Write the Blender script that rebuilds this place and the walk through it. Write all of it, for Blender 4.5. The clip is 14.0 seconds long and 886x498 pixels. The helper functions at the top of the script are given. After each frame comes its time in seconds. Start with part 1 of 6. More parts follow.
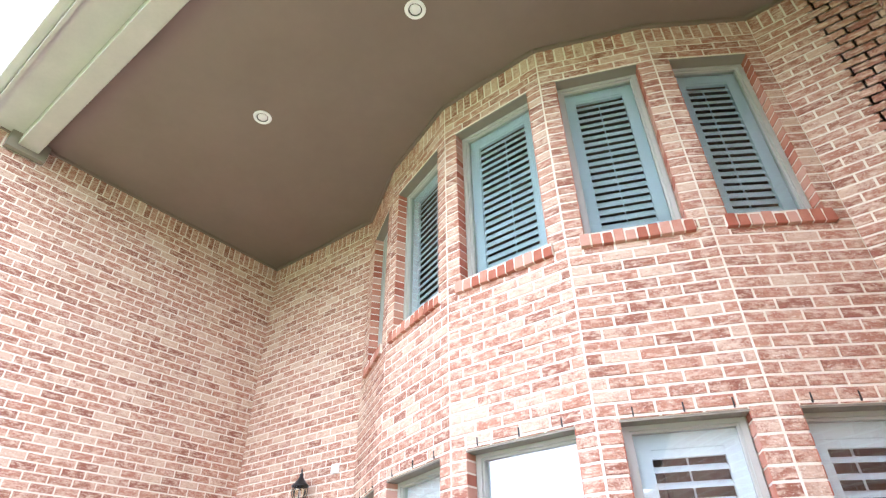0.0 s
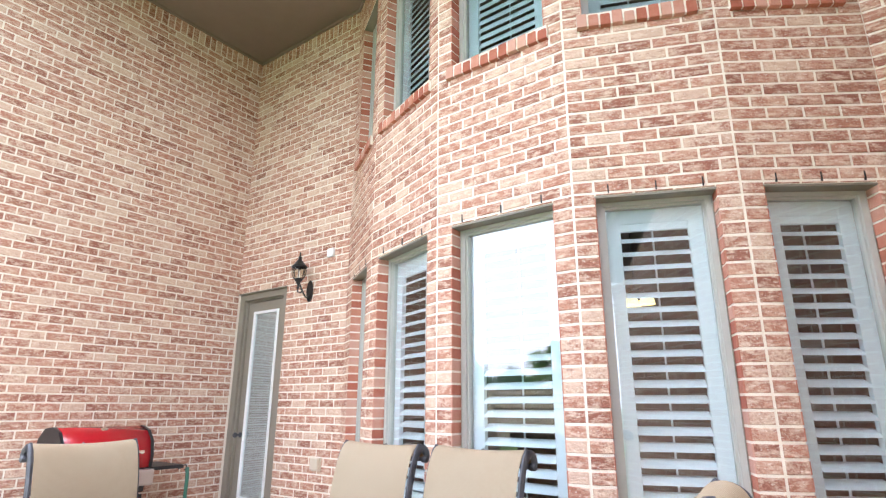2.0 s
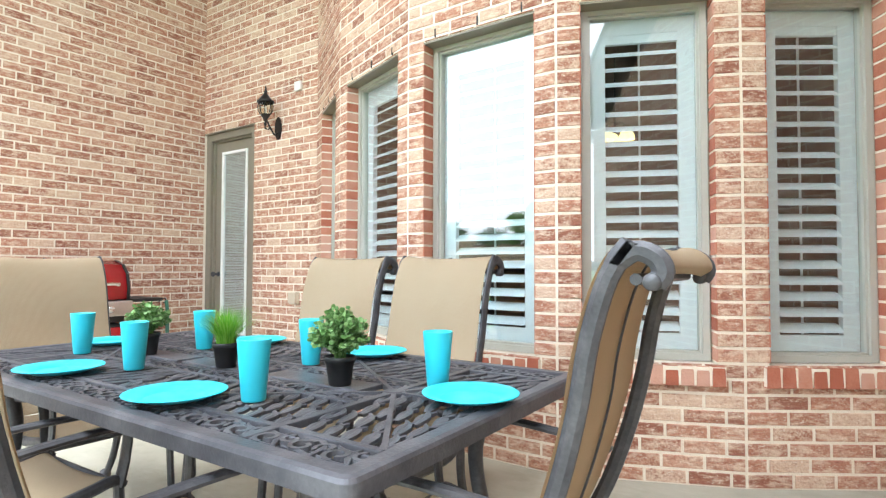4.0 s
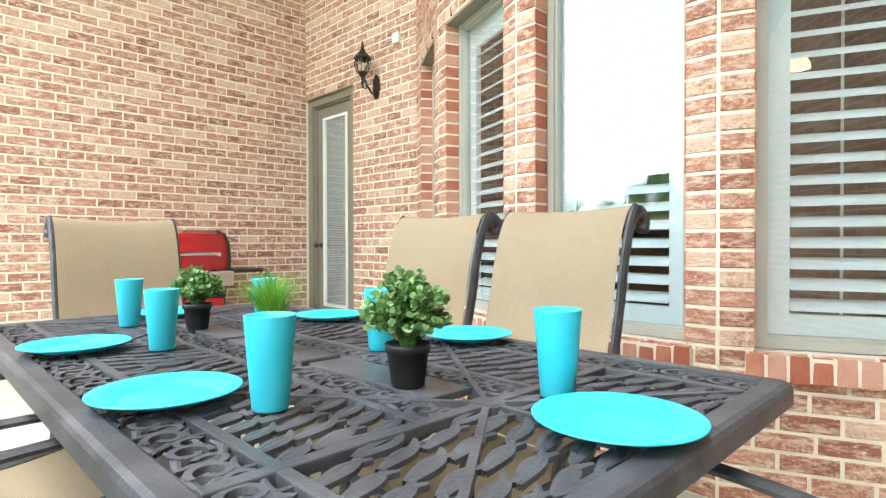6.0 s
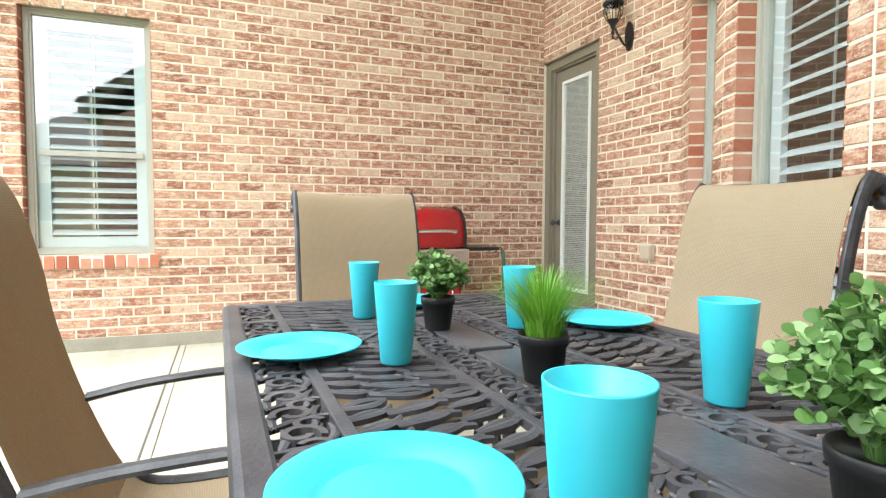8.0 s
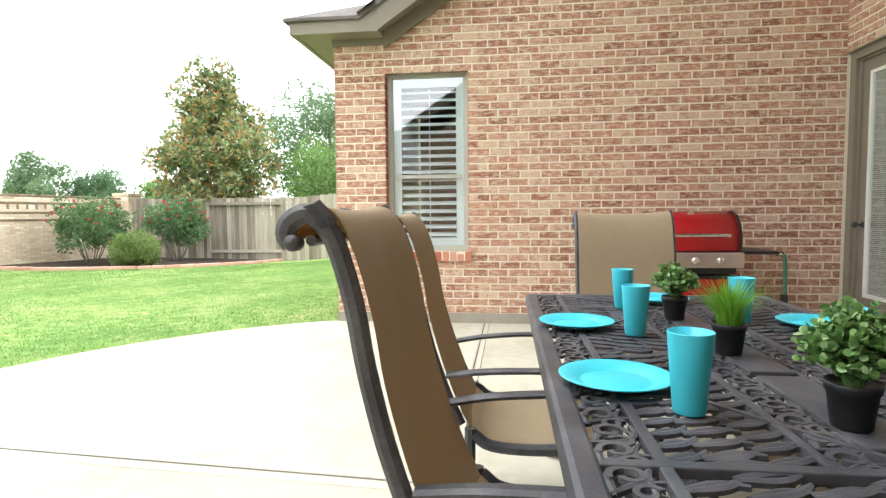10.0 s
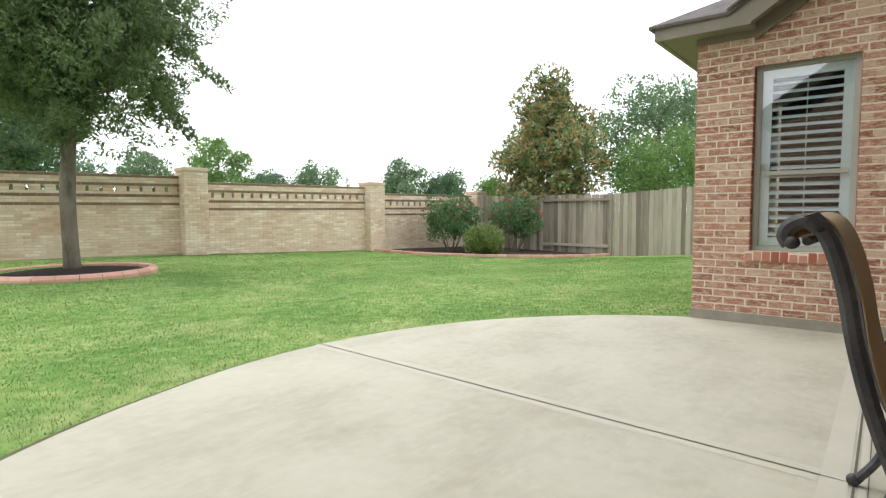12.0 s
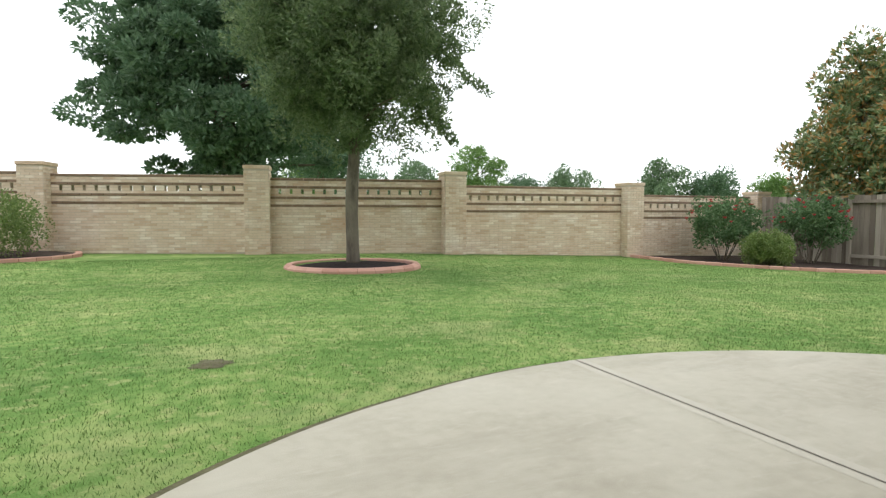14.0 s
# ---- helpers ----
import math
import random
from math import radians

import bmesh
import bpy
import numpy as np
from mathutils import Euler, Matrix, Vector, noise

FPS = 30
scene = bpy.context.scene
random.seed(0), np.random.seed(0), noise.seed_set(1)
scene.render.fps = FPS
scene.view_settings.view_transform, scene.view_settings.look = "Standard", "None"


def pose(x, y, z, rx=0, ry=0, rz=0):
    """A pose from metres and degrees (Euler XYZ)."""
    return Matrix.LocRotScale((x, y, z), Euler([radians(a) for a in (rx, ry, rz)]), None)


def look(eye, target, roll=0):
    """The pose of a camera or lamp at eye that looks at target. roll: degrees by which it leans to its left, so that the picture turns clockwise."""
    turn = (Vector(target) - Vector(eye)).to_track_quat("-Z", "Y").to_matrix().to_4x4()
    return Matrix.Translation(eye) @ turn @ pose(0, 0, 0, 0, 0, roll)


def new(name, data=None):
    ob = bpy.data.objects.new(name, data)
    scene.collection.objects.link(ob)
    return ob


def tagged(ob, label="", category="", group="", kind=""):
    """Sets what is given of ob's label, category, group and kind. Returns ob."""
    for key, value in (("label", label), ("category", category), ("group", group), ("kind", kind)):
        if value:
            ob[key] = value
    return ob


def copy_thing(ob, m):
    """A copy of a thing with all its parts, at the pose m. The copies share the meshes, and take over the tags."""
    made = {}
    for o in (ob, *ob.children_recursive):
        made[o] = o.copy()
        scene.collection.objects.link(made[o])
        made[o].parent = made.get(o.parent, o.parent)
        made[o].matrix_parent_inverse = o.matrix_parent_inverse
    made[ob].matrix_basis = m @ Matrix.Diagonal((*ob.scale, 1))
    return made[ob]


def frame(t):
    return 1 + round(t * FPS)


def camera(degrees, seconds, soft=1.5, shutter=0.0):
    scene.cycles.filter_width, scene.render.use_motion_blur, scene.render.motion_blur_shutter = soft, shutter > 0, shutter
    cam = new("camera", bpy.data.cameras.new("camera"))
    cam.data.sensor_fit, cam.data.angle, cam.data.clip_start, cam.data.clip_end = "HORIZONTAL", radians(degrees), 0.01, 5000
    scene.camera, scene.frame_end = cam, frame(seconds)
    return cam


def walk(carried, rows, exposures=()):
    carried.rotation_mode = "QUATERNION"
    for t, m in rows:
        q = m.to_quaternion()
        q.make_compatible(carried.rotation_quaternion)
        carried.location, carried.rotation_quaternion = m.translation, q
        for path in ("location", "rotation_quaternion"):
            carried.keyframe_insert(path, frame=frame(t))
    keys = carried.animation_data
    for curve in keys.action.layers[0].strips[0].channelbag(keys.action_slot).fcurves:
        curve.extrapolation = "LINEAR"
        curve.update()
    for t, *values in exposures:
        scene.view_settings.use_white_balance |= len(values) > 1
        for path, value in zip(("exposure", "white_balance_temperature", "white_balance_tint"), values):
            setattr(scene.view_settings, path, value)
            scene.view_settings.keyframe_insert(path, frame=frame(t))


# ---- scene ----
cam = camera(77.2, 14.0, 1.3)
PATH = [
    (0, (5.853, -3.868, 1.568), (4.859, -2.553, 2.696), -0.8),
    (0.5, (5.860, -3.853, 1.517), (4.824, -2.482, 2.538), -0.6),
    (1, (5.866, -3.856, 1.460), (4.791, -2.418, 2.340), -0.5),
    (1.5, (5.870, -3.856, 1.391), (4.761, -2.360, 2.121), -0.1),
    (2, (5.862, -3.850, 1.308), (4.723, -2.297, 1.856), 0.2),
    (2.5, (5.862, -3.824, 1.212), (4.713, -2.220, 1.558), 0.8),
    (3, (5.850, -3.804, 1.188), (4.719, -2.159, 1.364), 0.7),
    (3.2, (5.846, -3.794, 1.168), (4.726, -2.137, 1.300), 0.7),
    (5.3, (5.704, -3.413, 1.028), (4.460, -1.844, 1.025), -0.3),
    (5.5, (5.671, -3.371, 1.028), (4.336, -1.876, 1.021), 0.0),
    (6, (5.469, -3.204, 1.020), (4.033, -1.808, 0.999), -0.1),
    (6.5, (5.287, -3.136, 1.005), (3.812, -1.781, 0.962), 0.0),
    (7, (5.131, -3.085, 1.007), (3.565, -1.837, 0.931), 0.0),
    (7.5, (4.983, -3.034, 1.014), (3.250, -2.032, 0.922), 0.0),
    (8, (4.938, -3.024, 1.021), (3.075, -2.294, 0.917), 0.2),
    (8.2, (4.945, -3.032, 1.028), (3.045, -2.407, 0.924), 0.4),
    (10.3, (5.890, -3.140, 1.134), (3.933, -3.530, 1.008), -0.6),
    (10.5, (6.012, -3.186, 1.130), (4.077, -3.674, 1.004), -0.6),
    (11, (6.234, -3.214, 1.120), (4.393, -3.983, 0.988), -0.6),
    (11.5, (6.308, -3.244, 1.120), (4.607, -4.286, 0.986), -0.3),
    (12, (6.329, -3.315, 1.161), (4.772, -4.563, 1.025), -0.3),
    (12.5, (6.290, -3.360, 1.172), (4.887, -4.778, 1.035), -0.2),
    (13, (6.135, -3.528, 1.166), (4.892, -5.090, 1.034), 0.0),
    (13.5, (6.024, -3.584, 1.156), (4.955, -5.270, 1.034), -0.0),
    (14, (6.004, -3.819, 1.106), (5.132, -5.615, 0.988), -0.0),
]
walk(cam, [(t, look(eye, target, roll)) for t, eye, target, roll in PATH],
     [(0, 2.76, 5500, 23), (1.5, 2.53, 5600, 19), (3, 2.45, 5800, 11), (5.5, 2.54, 6100, 4), (8, 2.36, 6350, 5), (10.5, 1.62, 6500, 9),
      (11.5, 1.08, 6500, 10), (12.5, 0.66, 6500, 10), (14, 0.5, 6500, 10)])

# ---- light ----
world = bpy.data.worlds.new("overcast_sky")
scene.world = world
world.use_nodes = True
wn = world.node_tree
wn.nodes.clear()
sky = wn.nodes.new("ShaderNodeTexSky")
sky.sky_type, sky.sun_disc = "NISHITA", False
sky.sun_elevation, sky.sun_rotation = radians(70), radians(197)
cloud = wn.nodes.new("ShaderNodeMixRGB")
cloud.inputs[0].default_value = 0.93
cloud.inputs[2].default_value = (9.0, 9.25, 9.5, 1)
bg = wn.nodes.new("ShaderNodeBackground")
bg.inputs[1].default_value = 0.137
wo = wn.nodes.new("ShaderNodeOutputWorld")
wn.links.new(sky.outputs[0], cloud.inputs[1])
wn.links.new(cloud.outputs[0], bg.inputs[0])
wn.links.new(bg.outputs[0], wo.inputs[0])
sun = new("sun", bpy.data.lights.new("sun", "SUN"))
sun.data.energy, sun.data.angle, sun.data.color = 0.75, radians(25), (1.0, 0.97, 0.92)
sun.matrix_world = look((7, -16, 40), (3, -3, 0))


# ---- materials ----
def mat(name, colours, rough=0.7, metal=0.0, scale=8.0, bump=0.0, bump_scale=60.0, per_piece=0.0, fine=0.25, spec=0.5, stretch=(1, 1, 1)):
    """colours: two to four base colours, mixed by noise at two scales and, for pieces, by chance."""
    m = bpy.data.materials.new(name)
    m.use_nodes = True
    nt = m.node_tree
    N, L = nt.nodes, nt.links
    b = N["Principled BSDF"]
    tc = N.new("ShaderNodeTexCoord")
    mp = N.new("ShaderNodeMapping")
    mp.inputs["Scale"].default_value = stretch
    geo = N.new("ShaderNodeNewGeometry")
    L.new(geo.outputs["Position"], mp.inputs["Vector"])
    n1 = N.new("ShaderNodeTexNoise")
    n1.inputs["Scale"].default_value, n1.inputs["Detail"].default_value = scale, 4
    n2 = N.new("ShaderNodeTexNoise")
    n2.inputs["Scale"].default_value, n2.inputs["Detail"].default_value = scale * 9, 3
    for n in (n1, n2):
        L.new(mp.outputs[0], n.inputs["Vector"])
    mixn = N.new("ShaderNodeMath")
    mixn.operation = "MULTIPLY_ADD"
    L.new(n2.outputs[0], mixn.inputs[0])
    mixn.inputs[1].default_value = fine
    scl = N.new("ShaderNodeMath")
    scl.operation = "MULTIPLY"
    L.new(n1.outputs[0], scl.inputs[0])
    scl.inputs[1].default_value = 1 - fine
    L.new(scl.outputs[0], mixn.inputs[2])
    fac = mixn.outputs[0]
    if per_piece:
        oi = N.new("ShaderNodeObjectInfo")
        add = N.new("ShaderNodeMath")
        add.operation = "ADD"
        L.new(oi.outputs["Random"], add.inputs[0])
        L.new(geo.outputs["Random Per Island"], add.inputs[1])
        fr = N.new("ShaderNodeMath")
        fr.operation = "FRACT"
        L.new(add.outputs[0], fr.inputs[0])
        mm = N.new("ShaderNodeMix")
        mm.inputs[0].default_value = per_piece
        L.new(fac, mm.inputs[2])
        L.new(fr.outputs[0], mm.inputs[3])
        fac = mm.outputs[0]
    cr = N.new("ShaderNodeValToRGB")
    e = cr.color_ramp.elements
    k = len(colours)
    lo, hi = (0.05, 0.95) if per_piece > 0.5 else (0.3, 0.7)
    e[0].position, e[1].position = lo, hi
    e[0].color, e[1].color = (*colours[0], 1), (*colours[-1], 1)
    for i in range(1, k - 1):
        ne = e.new(lo + (hi - lo) * i / (k - 1))
        ne.color = (*colours[i], 1)
    L.new(fac, cr.inputs[0])
    L.new(cr.outputs[0], b.inputs["Base Color"])
    b.inputs["Roughness"].default_value, b.inputs["Metallic"].default_value = rough, metal
    b.inputs["Specular IOR Level"].default_value = spec
    if bump:
        n3 = N.new("ShaderNodeTexNoise")
        n3.inputs["Scale"].default_value, n3.inputs["Detail"].default_value = bump_scale, 5
        L.new(mp.outputs[0], n3.inputs["Vector"])
        bp = N.new("ShaderNodeBump")
        bp.inputs["Strength"].default_value, bp.inputs["Distance"].default_value = bump, 0.01
        L.new(n3.outputs[0], bp.inputs["Height"])
        L.new(bp.outputs[0], b.inputs["Normal"])
    return m


def leaf_mat(name, colours, rough=0.55, trans=0.25):
    m = mat(name, colours, rough, scale=1.5, per_piece=0.6, spec=0.3)
    N, L = m.node_tree.nodes, m.node_tree.links
    b = N["Principled BSDF"]
    tr = N.new("ShaderNodeBsdfTranslucent")
    cr = [n for n in N if n.type == "VALTORGB"][0]
    L.new(cr.outputs[0], tr.inputs[0])
    mx = N.new("ShaderNodeMixShader")
    mx.inputs[0].default_value = trans
    L.new(b.outputs[0], mx.inputs[1])
    L.new(tr.outputs[0], mx.inputs[2])
    L.new(mx.outputs[0], N["Material Output"].inputs[0])
    return m


def glass_mat(name, gain=1.0, ior=1.55, tint=(0.9, 0.96, 0.96)):
    m = bpy.data.materials.new(name)
    m.use_nodes = True
    N, L = m.node_tree.nodes, m.node_tree.links
    N.clear()
    t = N.new("ShaderNodeBsdfTransparent")
    t.inputs[0].default_value = (*tint, 1)
    g = N.new("ShaderNodeBsdfGlossy")
    g.inputs["Roughness"].default_value = 0.015
    f = N.new("ShaderNodeLayerWeight")
    f.inputs[0].default_value = 0.5
    pw = N.new("ShaderNodeMath")
    pw.operation = "POWER"
    pw.inputs[1].default_value = 5.0
    ad = N.new("ShaderNodeMath")
    ad.operation, ad.use_clamp = "MULTIPLY_ADD", True
    f0 = ((ior - 1) / (ior + 1)) ** 2
    ad.inputs[1].default_value, ad.inputs[2].default_value = gain * (1 - f0), gain * f0 + 0.05
    mx = N.new("ShaderNodeMixShader")
    o = N.new("ShaderNodeOutputMaterial")
    L.new(f.outputs["Facing"], pw.inputs[0])
    L.new(pw.outputs[0], ad.inputs[0])
    L.new(ad.outputs[0], mx.inputs[0])
    L.new(t.outputs[0], mx.inputs[1])
    L.new(g.outputs[0], mx.inputs[2])
    L.new(mx.outputs[0], o.inputs[0])
    return m


def glow_mat(name, colour, strength):
    m = bpy.data.materials.new(name)
    m.use_nodes = True
    b = m.node_tree.nodes["Principled BSDF"]
    b.inputs["Base Color"].default_value = (*colour, 1)
    b.inputs["Emission Color"].default_value = (*colour, 1)
    b.inputs["Emission Strength"].default_value = strength
    return m


def smear(m, colour, scale, lo, hi, amount, stretch=(1, 1, 2.2)):
    """Pale mortar smears or stains laid over a material, with a ragged outline."""
    N, L = m.node_tree.nodes, m.node_tree.links
    b = N["Principled BSDF"]
    old = b.inputs["Base Color"].links[0].from_socket
    geo = N.new("ShaderNodeNewGeometry")
    mp = N.new("ShaderNodeMapping")
    mp.inputs["Scale"].default_value = stretch
    n = N.new("ShaderNodeTexNoise")
    n.inputs["Scale"].default_value, n.inputs["Detail"].default_value, n.inputs["Roughness"].default_value = scale, 6, 0.65
    r = N.new("ShaderNodeValToRGB")
    r.color_ramp.elements[0].position, r.color_ramp.elements[1].position = lo, hi
    r.color_ramp.elements[0].color, r.color_ramp.elements[1].color = (0, 0, 0, 1), (amount, amount, amount, 1)
    mx = N.new("ShaderNodeMixRGB")
    mx.inputs[2].default_value = (*colour, 1)
    L.new(geo.outputs["Position"], mp.inputs[0])
    L.new(mp.outputs[0], n.inputs["Vector"])
    L.new(n.outputs[0], r.inputs[0])
    L.new(r.outputs[0], mx.inputs[0])
    L.new(old, mx.inputs[1])
    L.new(mx.outputs[0], b.inputs["Base Color"])
    return m


BRICK = mat("red_brick", [(0.27, 0.105, 0.064), (0.44, 0.225, 0.145), (0.36, 0.15, 0.093), (0.50, 0.29, 0.195), (0.30, 0.115, 0.07), (0.56, 0.385, 0.275)], 0.9, scale=9, bump=0.8, bump_scale=70, per_piece=0.5, fine=0.5)
smear(BRICK, (0.68, 0.52, 0.385), 13, 0.47, 0.62, 0.72, (1, 1, 3.2))
smear(BRICK, (0.23, 0.085, 0.05), 21, 0.58, 0.67, 0.6, (1, 1, 2.6))
smear(BRICK, (0.76, 0.66, 0.53), 46, 0.57, 0.66, 0.6, (1, 1, 2.0))
BRICK_SILL = mat("sill_brick", [(0.34, 0.10, 0.055), (0.45, 0.18, 0.11), (0.52, 0.29, 0.21)], 0.9, scale=9, bump=0.5, bump_scale=90, per_piece=0.5)
MORTAR = mat("cream_mortar", [(0.70, 0.615, 0.49), (0.80, 0.725, 0.61)], 0.95, scale=20, bump=0.4, bump_scale=200)
FBRICK = mat("tan_brick", [(0.56, 0.41, 0.29), (0.68, 0.55, 0.42), (0.62, 0.49, 0.36), (0.76, 0.66, 0.54)], 0.9, scale=2.5, bump=0.4, bump_scale=60, per_piece=0.42)
smear(FBRICK, (0.80, 0.74, 0.66), 0.8, 0.55, 0.68, 0.5, (1, 1, 1.6))
smear(FBRICK, (0.48, 0.27, 0.15), 0.55, 0.57, 0.68, 0.45, (1, 1, 1.3))
FBRICK_DARK = mat("dark_band_brick", [(0.19, 0.125, 0.08), (0.27, 0.19, 0.13)], 0.9, scale=6, per_piece=0.4)
FMORTAR = mat("tan_mortar", [(0.46, 0.39, 0.30), (0.54, 0.46, 0.37)], 0.95, scale=6)
TAUPE = mat("taupe_trim_paint", [(0.195, 0.168, 0.125), (0.23, 0.20, 0.15)], 0.55, scale=3)
SOFFIT = mat("brown_soffit_paint", [(0.178, 0.128, 0.094), (0.205, 0.150, 0.112)], 0.7, scale=1.2, bump=0.05, bump_scale=30)
GUTTER = mat("beige_gutter_paint", [(0.40, 0.36, 0.31), (0.46, 0.42, 0.36)], 0.5, scale=4)
SHINGLE = mat("grey_brown_shingle", [(0.10, 0.09, 0.085), (0.17, 0.15, 0.14), (0.22, 0.20, 0.18)], 0.95, scale=4, bump=0.6, bump_scale=150, per_piece=0.5)
VINYL = mat("window_vinyl", [(0.37, 0.36, 0.31), (0.42, 0.41, 0.355)], 0.4, scale=5)
SHUTTER = mat("white_shutter_paint", [(0.70, 0.76, 0.77), (0.76, 0.81, 0.82)], 0.4, scale=3)
GLASS = glass_mat("window_glass", 3.6, 1.5, (0.88, 0.935, 0.94))
DIM_GLASS = glass_mat("tinted_window_glass", 2.0, 1.5, (0.66, 0.74, 0.75))
LAMPGLASS = glass_mat("lantern_glass", 0.0, 1.45, (0.86, 0.83, 0.76))
# indoor dimness put into the colour, so gaps between slats stay dark
ROOM = mat("dim_room_tone", [(0.10, 0.075, 0.055), (0.13, 0.10, 0.075)], 0.9, scale=2)
CONCRETE = mat("patio_concrete", [(0.34, 0.32, 0.25), (0.425, 0.405, 0.325), (0.47, 0.452, 0.372)], 0.85, scale=1.3, bump=0.25, bump_scale=180, fine=0.3)
smear(CONCRETE, (0.27, 0.25, 0.19), 1.1, 0.53, 0.70, 0.45, (0.5, 1.6, 1))
smear(CONCRETE, (0.52, 0.50, 0.42), 5.0, 0.56, 0.70, 0.35, (1, 3, 1))
JOINT = mat("joint_filler", [(0.08, 0.07, 0.06), (0.13, 0.115, 0.10)], 0.95, scale=20)
STRIP = mat("pale_concrete_strip", [(0.42, 0.40, 0.33), (0.47, 0.45, 0.375)], 0.85, scale=4, bump=0.2, bump_scale=150)
FOUND = mat("foundation_concrete", [(0.25, 0.23, 0.185), (0.36, 0.33, 0.27)], 0.95, scale=6, bump=0.4, bump_scale=60)
GROUND = mat("lawn", [(0.080, 0.175, 0.042), (0.14, 0.25, 0.066), (0.215, 0.315, 0.096), (0.36, 0.385, 0.165)], 1.0, scale=0.7, bump=0.9, bump_scale=90, fine=0.55, spec=0.1)
smear(GROUND, (0.07, 0.165, 0.036), 0.30, 0.49, 0.62, 0.5, (1, 1, 1))
smear(GROUND, (0.44, 0.44, 0.21), 0.75, 0.52, 0.70, 0.5, (1, 1.6, 1))
smear(GROUND, (0.40, 0.39, 0.19), 9, 0.56, 0.66, 0.5, (1, 1, 1))
BLADE = leaf_mat("grass_blade", [(0.052, 0.128, 0.027), (0.082, 0.165, 0.038), (0.118, 0.20, 0.050), (0.215, 0.25, 0.095)], 0.7, 0.3)
SOIL = mat("bare_soil", [(0.055, 0.055, 0.025), (0.13, 0.12, 0.06)], 1.0, scale=12, bump=0.6)
MULCH = mat("dark_mulch", [(0.012, 0.009, 0.008), (0.035, 0.025, 0.02), (0.06, 0.045, 0.035)], 1.0, scale=10, bump=1.0, bump_scale=40, per_piece=0.5, spec=0.2)
KERB = mat("terracotta_kerb", [(0.46, 0.25, 0.19), (0.56, 0.33, 0.26)], 0.85, scale=5, bump=0.3, per_piece=0.5)
FENCE_WOOD = mat("weathered_fence_wood", [(0.17, 0.14, 0.11), (0.29, 0.25, 0.20), (0.40, 0.355, 0.29)], 0.95, scale=3, bump=0.5, bump_scale=50, per_piece=0.45, stretch=(4, 4, 0.4))
IRON = mat("dark_cast_aluminium", [(0.034, 0.034, 0.040), (0.060, 0.060, 0.067), (0.100, 0.099, 0.106)], 0.45, 0.35, scale=14, bump=0.15, bump_scale=120)
TABLE_METAL = mat("table_cast_aluminium", [(0.044, 0.045, 0.055), (0.072, 0.073, 0.086), (0.120, 0.120, 0.135)], 0.42, 0.3, scale=9, bump=0.12, bump_scale=140)
BLACK = mat("black_plastic", [(0.008, 0.008, 0.009), (0.014, 0.014, 0.015)], 0.45, scale=10)
LANTERN = mat("black_lantern_metal", [(0.012, 0.011, 0.011), (0.03, 0.028, 0.027)], 0.4, 0.4, scale=30)
RED = mat("red_enamel", [(0.30, 0.008, 0.012), (0.36, 0.012, 0.016)], 0.22, scale=4)
STEEL = mat("stainless_steel", [(0.45, 0.40, 0.36), (0.55, 0.50, 0.46)], 0.3, 0.9, scale=6)
CHROME = mat("chrome", [(0.75, 0.75, 0.75), (0.8, 0.8, 0.8)], 0.12, 1.0)
GREEN_PL = mat("green_plastic", [(0.03, 0.11, 0.07), (0.05, 0.15, 0.10)], 0.35)
WHITE_PL = mat("white_plastic", [(0.72, 0.71, 0.68), (0.78, 0.77, 0.74)], 0.4)
BEIGE_PL = mat("beige_plastic", [(0.50, 0.42, 0.31), (0.55, 0.47, 0.36)], 0.5)
BARK = mat("grey_bark", [(0.07, 0.06, 0.045), (0.14, 0.12, 0.09), (0.19, 0.17, 0.13)], 0.95, scale=7, bump=1.0, bump_scale=30, stretch=(1, 1, 0.35))
OAK = leaf_mat("oak_leaf", [(0.10, 0.155, 0.075), (0.145, 0.21, 0.10), (0.20, 0.27, 0.13), (0.29, 0.36, 0.19)], 0.5, 0.4)
DARKLEAF = leaf_mat("dark_leaf", [(0.075, 0.145, 0.082), (0.125, 0.205, 0.115), (0.19, 0.285, 0.165)], 0.5, 0.35)
MAGNOLIA = leaf_mat("magnolia_leaf", [(0.05, 0.10, 0.045), (0.09, 0.155, 0.065), (0.20, 0.27, 0.12), (0.30, 0.34, 0.17), (0.46, 0.24, 0.08), (0.54, 0.27, 0.085)], 0.35, 0.15)
PALELEAF = leaf_mat("pale_green_leaf", [(0.11, 0.20, 0.06), (0.17, 0.28, 0.085), (0.24, 0.36, 0.13)], 0.6, 0.35)
GREYLEAF = leaf_mat("grey_green_leaf", [(0.10, 0.17, 0.09), (0.155, 0.235, 0.125), (0.22, 0.30, 0.175)], 0.6, 0.3)
ROSELEAF = leaf_mat("rose_leaf", [(0.06, 0.125, 0.05), (0.115, 0.205, 0.085), (0.20, 0.30, 0.145)])
BOXLEAF = leaf_mat("yellow_green_leaf", [(0.10, 0.165, 0.048), (0.175, 0.25, 0.075), (0.28, 0.345, 0.13)])
PETAL = mat("red_petal", [(0.60, 0.035, 0.05), (0.72, 0.08, 0.10)], 0.6)
POTLEAF = leaf_mat("pot_plant_leaf", [(0.045, 0.115, 0.025), (0.095, 0.20, 0.05), (0.20, 0.34, 0.12), (0.42, 0.54, 0.31)], 0.45, 0.25)
POTGRASS = leaf_mat("pot_grass_blade", [(0.07, 0.24, 0.015), (0.14, 0.36, 0.03), (0.28, 0.48, 0.08)], 0.45, 0.25)


